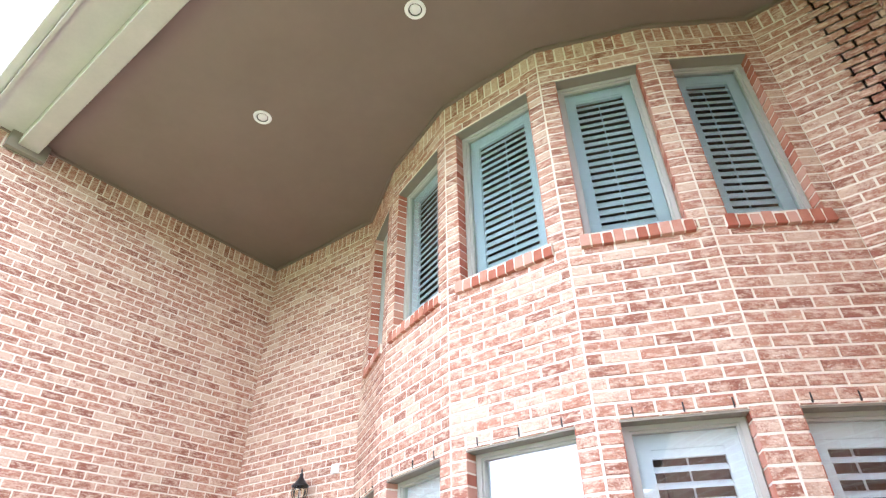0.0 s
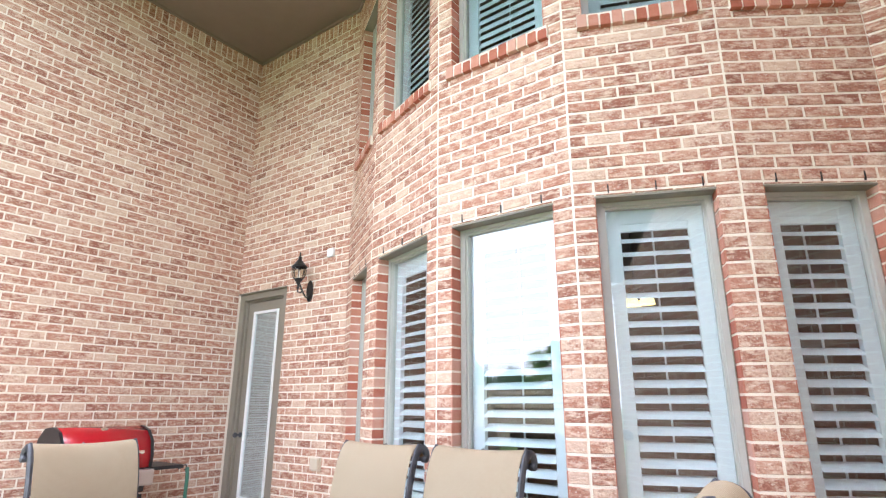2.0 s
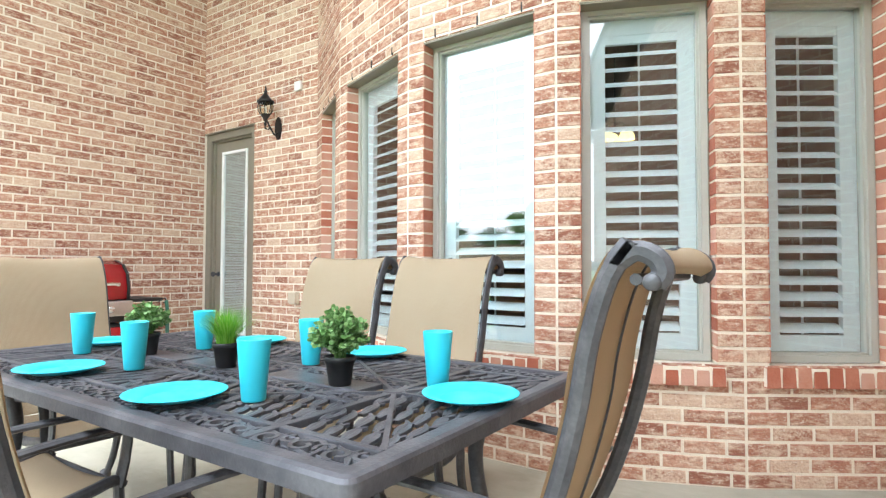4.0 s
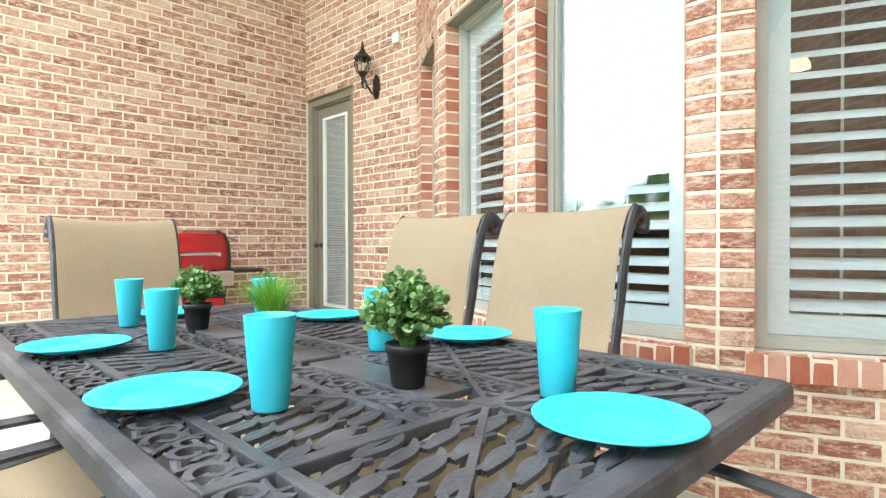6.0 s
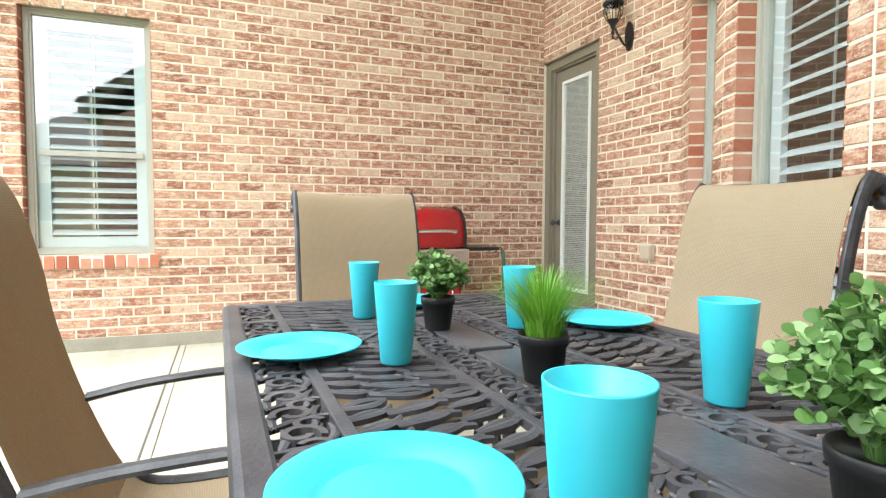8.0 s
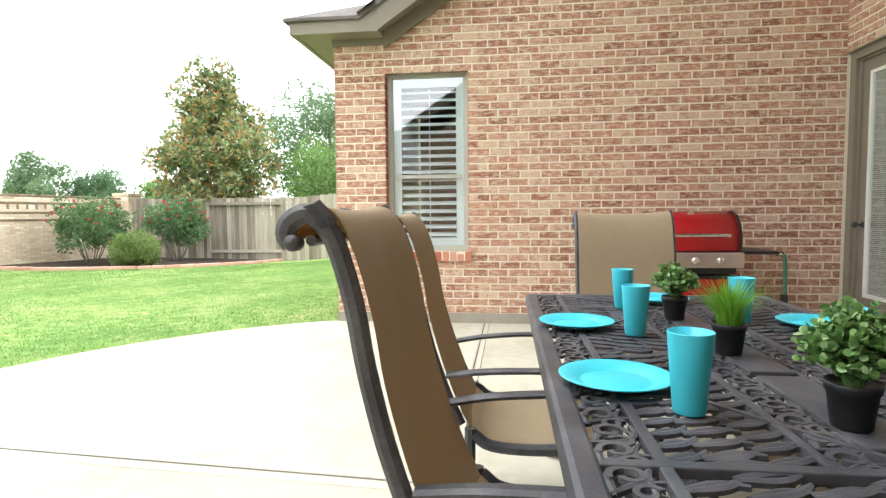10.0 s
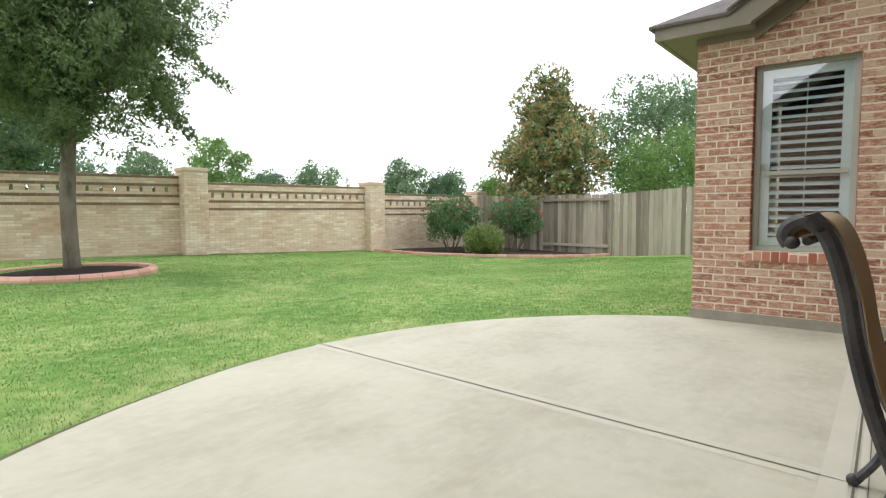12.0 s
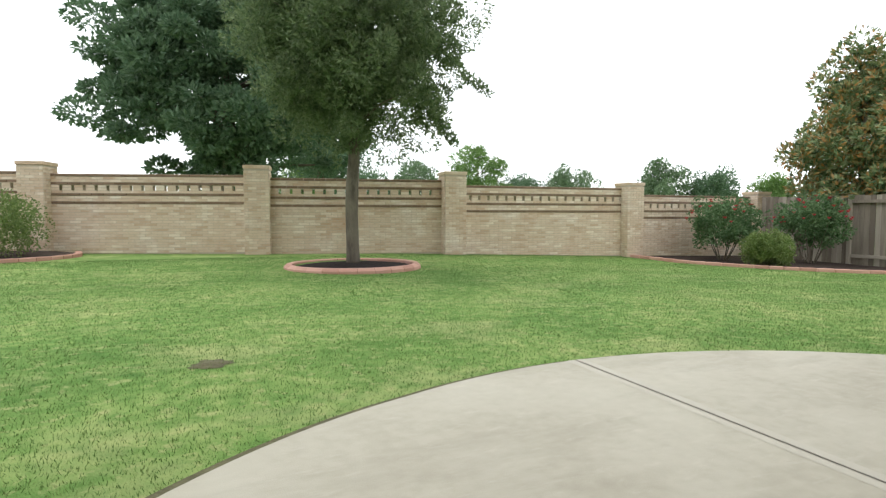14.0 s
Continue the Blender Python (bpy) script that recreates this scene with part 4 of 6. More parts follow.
def dining_table():
    ob = thing("dining_table", "dark cast aluminium patio dining table with a pierced leaf-pattern top", "table", pose(TX, TY, 0, 0, 0, 0.6))
    hx, hy = TL / 2, TW / 2
    z0, z1 = TZ - 0.013, TZ - 0.003
    # rim
    bm = bmesh.new()
    rw = 0.052
    prof = [(0.0, TZ - 0.045), (0.0, TZ - 0.012), (0.004, TZ - 0.004), (0.014, TZ), (rw - 0.006, TZ), (rw, TZ - 0.004), (rw, TZ - 0.03)]
    loops = []
    for ins, z in prof:
        loops.append([bm.verts.new((x, y, z)) for x, y in rounded_rect(hx - ins, hy - ins, max(0.008, 0.030 - ins))])
    k = len(loops[0])
    for a, b in zip(loops, loops[1:]):
        for i in range(k):
            bm.faces.new((a[i], a[(i + 1) % k], b[(i + 1) % k], b[i]))
    for i in range(k):
        bm.faces.new((loops[-1][i], loops[-1][(i + 1) % k], loops[0][(i + 1) % k], loops[0][i]))
    part("rim", bm, TABLE_METAL, ob, smooth=False)
    ix, iy = hx - rw, hy - rw
    yr, yb, xs0 = 0.150, iy - 0.100, 0.745       # centre band, border rib, star
    top = TZ - 0.0015
    for x in (-xs0, xs0):
        part("rib", B(x - 0.013, x + 0.013, -iy, iy, TZ - 0.020, TZ - 0.001, bevel=0.003), TABLE_METAL, ob)
        part("star_boss", lathe([(0.0, TZ + 0.001), (0.026, TZ + 0.0005), (0.034, TZ - 0.003), (0.034, TZ - 0.018)], 16, m=pose(x, 0, 0)), TABLE_METAL, ob)
        sx = 1 if x > 0 else -1
        for dx, dy in ((ix - xs0, yb), (ix - xs0, -yb), (0.22 - xs0, yb), (0.22 - xs0, -yb), (ix - xs0, 0.0)):
            bm = bmesh.new()
            ln = math.hypot(dx, dy)
            box(bm, 0.02, ln, -0.0065, 0.0065, TZ - 0.019, TZ - 0.0012, pose(x, 0, 0, 0, 0, math.degrees(math.atan2(dy, dx * sx))))
            part("spoke", bm, TABLE_METAL, ob)
    for y in (-yb, yb):
        part("rib", B(-ix, ix, y - 0.011, y + 0.011, TZ - 0.020, top, bevel=0.003), TABLE_METAL, ob)
    for y in (-yr, yr):
        part("rib", B(-xs0 + 0.014, xs0 - 0.014, y - 0.009, y + 0.009, TZ - 0.019, top - 0.0003, bevel=0.003), TABLE_METAL, ob)
    for x0, x1 in ((-0.66, -0.24), (-0.21, 0.21), (0.24, 0.66)):
        part("centre_plate", B(x0, x1, -0.055, 0.055, TZ - 0.016, TZ - 0.0005, bevel=0.004), TABLE_METAL, ob)
    # leaf lattice, one casting a panel
    rnd2 = random.Random(11)
    for pi, (x0, x1) in enumerate(((-ix, -xs0), (-xs0, 0.0), (0.0, xs0), (xs0, ix))):
        end = pi in (0, 3)
        fl = -1 if pi < 2 else 1
        for sy in (-1, 1):
            # pointed strips that sway across the table, in two overlapping ranks
            bm = bmesh.new()
            n = int((x1 - x0) / 0.0265)
            ranks = ((0.012, 0.125), (0.108, 0.225), (0.208, 0.315), (0.298, yb)) if end else ((yr, 0.245), (0.228, 0.335), (0.318, yb))
            for i in range(-1, n + 1):
                for row, (ya, yc) in enumerate(ranks):
                    xa = x0 + (x1 - x0) * (i + 0.5 + 0.5 * (row % 2)) / n
                    xe = xa + fl * (0.052 if (i + row) % 2 else 0.020)
                    xa, xe = min(max(xa, x0 + 0.012), x1 - 0.012), min(max(xe, x0 + 0.012), x1 - 0.012)
                    if abs(xe - xa) < 0.012 and i in (-1, n):
                        continue
                    blade(bm, (xa, sy * ya), (xe, sy * yc), 0.013 * sy * fl * (1 if (i + row) % 2 == 0 else -0.8), 0.0195 + rnd2.uniform(-0.003, 0.003), z0, z1 + rnd2.uniform(-0.0015, 0.001), 8)
            part("leaf_panel", bm, TABLE_METAL, ob)["kind"] = "stuff"
            # scrolls along the rim, and beside the centre plates
            bm = bmesh.new()
            n = max(3, int((x1 - x0) / 0.075))
            d = (x1 - x0) / n
            bands = [(yb + 0.012, iy)] + ([] if end else [(0.058, yr - 0.010)])
            for ya, yc in bands:
                ym, hw = (ya + yc) / 2, (yc - ya) / 2
                for i in range(n):
                    xa = x0 + d * (i + 0.5)
                    f2 = 1 if i % 2 else -1
                    ring_curl(bm, (xa - 0.010, sy * (ym + 0.12 * hw)), hw * 0.72, 0.011, z0, z1, f2 * 1.2, f2 * 6.4, 18)
                    ring_curl(bm, (xa + d * 0.42, sy * (ym - 0.25 * hw)), hw * 0.55, 0.010, z0, z1 - 0.0005, -f2 * 2.0, -f2 * 5.6, 14)
                    blade(bm, (xa - d * 0.5, sy * (ya + 0.006)), (xa + d * 0.45, sy * (ya + 0.5 * hw)), 0.009 * f2, 0.014, z0, z1 - 0.001)
                    blade(bm, (xa - d * 0.45, sy * (yc - 0.4 * hw)), (xa + d * 0.5, sy * (yc - 0.007)), 0.006 * f2, 0.014, z0, z1 - 0.0012)
                    blade(bm, (xa + d * 0.05, sy * ya), (xa + d * 0.45, sy * yc), 0.012 * f2, 0.013, z0, z1 - 0.0008)
            part("leaf_border", bm, TABLE_METAL, ob)["kind"] = "stuff"
    # apron and legs
    part("apron", pane_ring(ix - 0.05, iy - 0.05, 0.02, TZ - 0.075, TZ - 0.03), IRON, ob)
    for sx in (-1, 1):
        for sy in (-1, 1):
            pts = curve_pts([(sx * 0.86, sy * 0.40, TZ - 0.03), (sx * 0.80, sy * 0.36, 0.50), (sx * 0.84, sy * 0.38, 0.25), (sx * 0.95, sy * 0.45, 0.02)], 6)
            part("leg", sweep(pts, [0.034 - 0.010 * math.sin(math.pi * i / len(pts)) for i in range(len(pts))], 10), IRON, ob, smooth=True)
            part("leg_scroll", sweep(curve_pts([(sx * 0.83, sy * 0.37, 0.58), (sx * 0.66, sy * 0.33, 0.60), (sx * 0.58, sy * 0.32, 0.68), (sx * 0.64, sy * 0.32, 0.705), (sx * 0.68, sy * 0.33, 0.67)], 6), 0.012, 8), IRON, ob)
    return ob


def pane_ring(hx, hy, t, z0, z1):
    bm = bmesh.new()
    box(bm, -hx, hx, -hy, -hy + t, z0, z1)
    box(bm, -hx, hx, hy - t, hy, z0, z1)
    box(bm, -hx, -hx + t, -hy + t, hy - t, z0, z1)
    box(bm, hx - t, hx, -hy + t, hy - t, z0, z1)
    return bm


dining_table()

BACK = curve_pts([(0, -0.496, 1.098), (0, -0.520, 1.118), (0, -0.506, 1.152), (0, -0.466, 1.170), (0, -0.418, 1.152), (0, -0.378, 1.075), (0, -0.345, 0.95), (0, -0.325, 0.83), (0, -0.285, 0.68), (0, -0.235, 0.54), (0, -0.19, 0.445)], 4)
SEAT = curve_pts([(0, -0.19, 0.445), (0, -0.13, 0.405), (0, 0.02, 0.395), (0, 0.16, 0.412), (0, 0.235, 0.425), (0, 0.265, 0.40)], 4)


def sheet(path, hw, sag, thick=0.003):
    """A woven panel stretched between the side rails, in metres along its UV map."""
    bm = bmesh.new()
    uv = bm.loops.layers.uv.new("UVMap")
    nx = 8
    rows, dist = [], 0.0
    for k, p in enumerate(path):
        if k:
            dist += (p - path[k - 1]).length
        d = (path[min(k + 1, len(path) - 1)] - path[max(k - 1, 0)]).normalized()
        n = Vector((1, 0, 0)).cross(d).normalized()
        row = []
        for i in range(nx + 1):
            s = i / nx * 2 - 1
            c = Vector((s * hw, p.y, p.z)) - n * (1 - s * s) * sag
            row.append((c, c - n * thick, (s * hw, dist)))
        rows.append(row)
    for layer in (0, 1):
        vs = [[bm.verts.new(c[layer]) for c in row] for row in rows]
        for a in range(len(rows) - 1):
            for i in range(nx):
                q = [(a, i), (a, i + 1), (a + 1, i + 1), (a + 1, i)]
                if layer:
                    q = q[::-1]
                f = bm.faces.new([vs[r][c] for r, c in q])
                for lp, (r, c) in zip(f.loops, q):
                    lp[uv].uv = rows[r][c][2]
    return bm


def chair():
    ob = thing("patio_chair", "high-backed patio armchair with tan woven sling and dark metal frame", "chair", group="chairs round the patio table")
    part("backrest", sheet(BACK, 0.237, 0.012), SLING, ob, "tan woven sling back rolled over the top", True)
    part("seat", sheet(SEAT, 0.228, 0.016), SLING, ob, "tan woven sling seat", True)
    part("back_seam", sweep([p + Vector((0.0, -0.020, -0.010)) for p in BACK[12:]], 0.003, 6), IRON, ob)
    for sx in (-1, 1):
        x = sx * 0.243
        rail = [(x, p.y - 0.030, p.z + 0.004) for p in BACK[6:]]
        part("back_rail", sweep(curve_pts([(x, -0.496, 1.092), (x, -0.508, 1.114), (x, -0.496, 1.138), (x, -0.464, 1.150), (x, -0.428, 1.128)] + rail[9::4], 4), 0.02, 8, flat=(0.022, 0.037)), IRON, ob)
        part("curl_end", lathe([(0.0, -0.015), (0.013, -0.015), (0.016, -0.010), (0.016, 0.010), (0.013, 0.015), (0.0, 0.015)], 16, m=pose(x, -0.492, 1.096, 0, 90, 0)), IRON, ob, smooth=True)
        part("seat_rail", sweep([(x, p.y, p.z - 0.004) for p in SEAT], 0.02, 8, flat=(0.030, 0.036)), IRON, ob)
        arm = curve_pts([(x, -0.272, 0.635), (x + sx * 0.012, -0.15, 0.652), (x + sx * 0.024, 0.03, 0.660), (x + sx * 0.024, 0.18, 0.650), (x + sx * 0.018, 0.262, 0.60), (x + sx * 0.008, 0.268, 0.50), (x, 0.252, 0.40)], 5)
        part("armrest", sweep(arm, 0.02, 8, flat=(0.044, 0.018)), IRON, ob)
        part("front_leg", sweep(curve_pts([(x, 0.25, 0.42), (x, 0.262, 0.25), (x, 0.285, 0.02)], 5), 0.02, 8, flat=(0.028, 0.03)), IRON, ob)
        part("back_leg", sweep(curve_pts([(x, -0.20, 0.46), (x, -0.205, 0.30), (x, -0.255, 0.14), (x, -0.325, 0.025)], 5), 0.02, 8, flat=(0.030, 0.034)), IRON, ob)
        part("foot_scroll", lathe([(0, -0.018), (0.022, -0.018), (0.026, 0), (0.022, 0.018), (0, 0.018)], 12, m=pose(x, -0.335, 0.027, 0, 90, 0)), IRON, ob, smooth=True)
        part("foot", lathe([(0, 0.0), (0.02, 0.0), (0.022, 0.015), (0.012, 0.03), (0, 0.03)], 12, m=pose(x, 0.285, 0)), BLACK, ob)
    part("front_bar", sweep([(-0.237, 0.262, 0.395), (0.237, 0.262, 0.395)], 0.012, 8), IRON, ob)
    part("back_bar", sweep([(-0.237, -0.21, 0.40), (0.237, -0.21, 0.40)], 0.012, 8), IRON, ob)
    part("top_bar", sweep([(-0.237, -0.462, 1.10), (0.237, -0.462, 1.10)], 0.011, 8), IRON, ob)
    return ob


first = chair()
LOW = Matrix.Diagonal((1, 1, 0.985, 1))
first.matrix_basis = pose(4.50, -3.00, 0, 0, 0, -1) @ LOW
for x, y, a in ((3.72, -3.045, 2), (3.862, -2.09, 180), (4.425, -2.08, 178), (3.10, -2.52, -90), (5.09, -2.49, 91)):
    copy_thing(first, pose(x, y, 0, 0, 0, a) @ LOW)


def cup():
    ob = thing("plastic_tumbler", "tall turquoise plastic tumbler standing on the table", "cup", group="tumblers on the table")
    part("body", lathe([(0.0, 0.003), (0.026, 0.003), (0.029, 0.0), (0.031, 0.004), (0.0435, 0.158), (0.0435, 0.160), (0.0415, 0.160), (0.029, 0.007), (0.0, 0.006)], 36), TURQ, ob, smooth=True)
    return ob


c0 = cup()
CUPS = [(3.375, -2.655), (3.895, -2.714), (4.592, -2.760), (3.660, -2.307), (4.308, -2.305), (4.890, -2.350)]
c0.matrix_basis = pose(*CUPS[0], TZ)
for x, y in CUPS[1:]:
    copy_thing(c0, pose(x, y, TZ))


def plate():
    ob = thing("plastic_plate", "round turquoise plastic plate lying on the table", "plate", group="plates on the table")
    part("dish", lathe([(0.0, 0.004), (0.075, 0.004), (0.078, 0.0035), (0.082, 0.006), (0.108, 0.014), (0.127, 0.020), (0.128, 0.022), (0.126, 0.023), (0.106, 0.018), (0.082, 0.0095), (0.0785, 0.0065), (0.076, 0.0075), (0.0, 0.0075)], 48), TURQ, ob, smooth=True)
    return ob


p0 = plate()
PLATES = [(3.76, -2.882), (4.415, -2.868), (3.71, -2.077), (4.365, -2.03), (5.055, -2.437), (3.20, -2.47)]
p0.matrix_basis = pose(*PLATES[0], TZ)
for x, y in PLATES[1:]:
    copy_thing(p0, pose(x, y, TZ))


def pot_body(name, label, x, y):
    ob = thing(name, label, "plant", pose(x, y, TZ))
    part("pot", lathe([(0, 0.0), (0.031, 0.0), (0.033, 0.003), (0.041, 0.067), (0.044, 0.067), (0.046, 0.083), (0.044, 0.085), (0.042, 0.077), (0.0, 0.075)], 32), BLACK, ob, "black plastic flower pot", True)
    return ob


def leaf_cloud(centres, n, size, rnd3, elong=1.6, up=0.3, fold=0.25, flat=1.0):
    """n small folded leaves scattered about each centre (x, y, z, r)."""
    verts, faces = [], []
    for cx, cy, cz, cr in centres:
        for _ in range(n if cr > 0.14 else n // 9):
            while True:
                v = Vector((rnd3.uniform(-1, 1), rnd3.uniform(-1, 1), rnd3.uniform(-1, 1)))
                if 0.1 < v.length < 1:
                    break
            v = v * (v.length ** -0.45)
            p = Vector((cx, cy, cz)) + Vector((v.x, v.y, v.z * flat)) * cr
            d = (v.normalized() + Vector((rnd3.uniform(-1, 1), rnd3.uniform(-1, 1), rnd3.uniform(-1, 1) + up))).normalized()
            s = d.cross(Vector((rnd3.uniform(-1, 1), rnd3.uniform(-1, 1), rnd3.uniform(-1, 1))))
            if s.length < 0.1:
                continue
            s.normalize()
            nn = s.cross(d)
            l = size * rnd3.uniform(0.7, 1.3)
            w = l / elong
            k = len(verts)
            verts += [tuple(p), tuple(p + d * l * 0.5 + s * w * 0.5 + nn * w * fold), tuple(p + d * l), tuple(p + d * l * 0.5 - s * w * 0.5 + nn * w * fold), tuple(p + d * l * 0.5)]
            faces += [(k, k + 1, k + 4), (k + 1, k + 2, k + 4), (k, k + 4, k + 3), (k + 4, k + 2, k + 3)]
    return verts, faces


def round_leaf_plant(x, y, seed, spread, tall, n, lsize):
    """Stems that arch out of a pot, each with pairs of round leaves."""
    ob = pot_body("potted_plant", "bushy artificial plant with round green leaves in a black pot", x, y)
    r = random.Random(seed)
    sv, verts, faces = bmesh.new(), [], []
    for i in range(n):
        a = r.uniform(0, 2 * math.pi)
        reach = spread * math.sqrt(r.uniform(0.02, 1))
        top = tall * (1.0 - 0.55 * (reach / spread) ** 2) * r.uniform(0.45, 1.12)
        pts = curve_pts([(0.012 * math.cos(a), 0.012 * math.sin(a), 0.07), (reach * 0.35 * math.cos(a), reach * 0.35 * math.sin(a), 0.09 + top * 0.55), (reach * math.cos(a), reach * math.sin(a), 0.09 + top)], 5)
        sweep(pts, 0.0013, 4, sv)
        for j in range(3, len(pts)):
            for q in range(3):
                b = r.uniform(0, 2 * math.pi)
                d = Vector((math.cos(b), math.sin(b), r.uniform(-0.3, 1.3))).normalized()
                s = d.cross(Vector((r.uniform(-1, 1), r.uniform(-1, 1), r.uniform(0.2, 1)))).normalized()
                nn = s.cross(d)
                l = lsize * r.uniform(0.7, 1.25)
                k = len(verts)
                c = Vector(pts[j])
                for t, wd, lift in ((0, 0.0, 0), (0.28, 0.36, 0.05), (0.62, 0.46, 0.03), (0.9, 0.28, -0.03), (1.0, 0.0, -0.06)):
                    for sg in ((-1, 1) if wd else (0,)):
                        verts.append(tuple(c + d * l * t + s * sg * wd * l + nn * l * lift))
                for f in ((0, 2, 1), (1, 2, 4, 3), (3, 4, 6, 5), (5, 6, 7)):
                    faces.append(tuple(k + z for z in f))
    part("stem_bundle", sv, POTLEAF, ob)
    raw("leaves", verts, faces, POTLEAF, ob)["kind"] = "stuff"
    return ob


round_leaf_plant(4.640, -2.495, 2, 0.086, 0.130, 175, 0.0148)
round_leaf_plant(3.605, -2.515, 5, 0.080, 0.110, 150, 0.0138)


def grass_pot(x, y):
    ob = pot_body("potted_grass", "artificial grass tuft in a black pot", x, y)
    r = random.Random(9)
    verts, faces = [], []
    for i in range(340):
        a, b = r.uniform(0, 6.283), math.sqrt(r.random()) * 0.031
        out = r.uniform(0.02, 0.10) * (0.4 + b / 0.035)
        h = r.uniform(0.10, 0.165) * (1 - 0.25 * b / 0.035)
        base = Vector((b * math.cos(a), b * math.sin(a), 0.078))
        dirv = Vector((math.cos(a + r.uniform(-.6, .6)), math.sin(a + r.uniform(-.6, .6)), 0))
        s = Vector((-dirv.y, dirv.x, 0)) * 0.0022
        k = len(verts)
        for t in (0, 0.35, 0.7, 1.0):
            c = base + dirv * out * t * t + Vector((0, 0, h * (t - 0.12 * t * t)))
            w = s * (1 - t * 0.85)
            verts += [tuple(c - w), tuple(c + w)]
        for q in range(3):
            faces.append((k + 2 * q, k + 2 * q + 1, k + 2 * q + 3, k + 2 * q + 2))
    raw("blades", verts, faces, POTGRASS, ob)["kind"] = "stuff"


grass_pot(4.108, -2.51)


# ---- grill ----
def grill():
    ob = thing("gas_grill", "red-lidded gas barbecue with a steel panel and side shelf", "grill", pose(0.52, -1.56, 0))
    # front faces +x; lid as a rolled hood along y
    bm = bmesh.new()
    prof = [(0.27, 0.80), (0.28, 0.90), (0.25, 1.02), (0.17, 1.10), (0.05, 1.135), (-0.10, 1.12), (-0.20, 1.04), (-0.25, 0.90), (-0.25, 0.80)]
    rings = []
    for y, k in ((-0.36, 0.93), (-0.345, 1.0), (0.345, 1.0), (0.36, 0.93)):
        rings.append([bm.verts.new((x * k, y, 0.80 + (z - 0.80) * k)) for x, z in prof])
    for a, b in zip(rings, rings[1:]):
        for i in range(len(prof) - 1):
            bm.faces.new((a[i], a[i + 1], b[i + 1], b[i]))
    bm.faces.new(rings[0])
    bm.faces.new(rings[-1][::-1])
    lid = part("lid", bm, RED, ob, "glossy red hood", True)
    for y in (-0.352, 0.352):
        bm = bmesh.new()
        n = len(prof)
        f = [bm.verts.new((x * 1.03, y - 0.012, 0.795 + (z - 0.80) * 1.03)) for x, z in prof]
        g = [bm.verts.new((x * 1.03, y + 0.012, 0.795 + (z - 0.80) * 1.03)) for x, z in prof]
        bm.faces.new(f)
        bm.faces.new(g[::-1])
        for i in range(n):
            bm.faces.new((f[i], g[i], g[(i + 1) % n], f[(i + 1) % n]))
        part("end_cap", bm, BLACK, lid, "black cast end")
    part("lid_handle", sweep([(0.31, -0.26, 0.93), (0.325, -0.2, 0.935), (0.325, 0.2, 0.935), (0.31, 0.26, 0.93)], 0.014, 10), CHROME, lid, "polished steel bar handle")
    for y in (-0.25, 0.25):
        part("handle_post", B(0.26, 0.315, y - 0.012, y + 0.012, 0.915, 0.945), CHROME, lid)
    part("badge", lathe([(0, 0.0), (0.028, 0.0), (0.026, 0.006), (0, 0.008)], 20, m=pose(0.12, 0.0, 1.118, 0, 30, 0)), CHROME, lid, "round thermometer")
    part("firebox", B(-0.24, 0.25, -0.34, 0.34, 0.60, 0.80, bevel=0.02), BLACK, ob)
    pn = part("control_panel", B(0.24, 0.33, -0.37, 0.37, 0.66, 0.79, bevel=0.015), STEEL, ob, "brushed steel control panel")
    for y in (-0.22, -0.02, 0.18):
        part("knob", lathe([(0.0, 0.0), (0.032, 0.0), (0.030, 0.012), (0.022, 0.016), (0.020, 0.035), (0.0, 0.037)], 18, m=pose(0.332, y, 0.725, 0, 90, 0)), CHROME, pn)
    sh = part("side_shelf", B(-0.20, 0.28, 0.38, 0.66, 0.77, 0.80, bevel=0.008), BLACK, ob)
    for x in (-0.10, 0.02, 0.14, 0.24):
        part("tool_hook", sweep(curve_pts([(x, 0.66, 0.785), (x, 0.70, 0.79), (x, 0.71, 0.76), (x, 0.69, 0.75)], 4), 0.005, 6), BLACK, sh)
    part("cart_body", B(-0.22, 0.24, -0.33, 0.33, 0.12, 0.585), BLACK, ob)
    part("door", B(0.241, 0.262, -0.31, 0.31, 0.14, 0.56, bevel=0.006), RED, ob, "red cabinet door")
    part("door_pull", sweep([(0.262, 0.24, 0.46), (0.29, 0.24, 0.45), (0.29, 0.24, 0.30), (0.262, 0.24, 0.29)], 0.008, 8), CHROME, ob)
    for x in (-0.18, 0.20):
        for y in (-0.29, 0.29):
            part("wheel", lathe([(0, -0.02), (0.05, -0.02), (0.06, -0.01), (0.06, 0.01), (0.05, 0.02), (0, 0.02)], 16, m=pose(x, y, 0.06, 90)), BLACK, ob)
            part("caster_post", B(x - 0.012, x + 0.012, y - 0.012, y + 0.012, 0.09, 0.125), BLACK, ob)
    return ob


grill()
br = thing("grill_brush", "green-handled grill brush hanging from the shelf hooks", "brush", pose(0.76, -0.845, 0.77))
part("handle", sweep(curve_pts([(0, 0, 0.0), (0.005, 0.008, -0.10), (0.0, 0.012, -0.24), (0.01, 0.01, -0.34)], 5), 0.016, 10), GREEN_PL, br, "green plastic handle", True)
part("head", B(-0.03, 0.035, -0.012, 0.024, -0.42, -0.335, bevel=0.008), BLACK, br)
part("hang_loop", sweep([(0, 0, 0.0), (0, 0.0, 0.02), (-0.004, -0.01, 0.03)], 0.004, 6), STEEL, br)


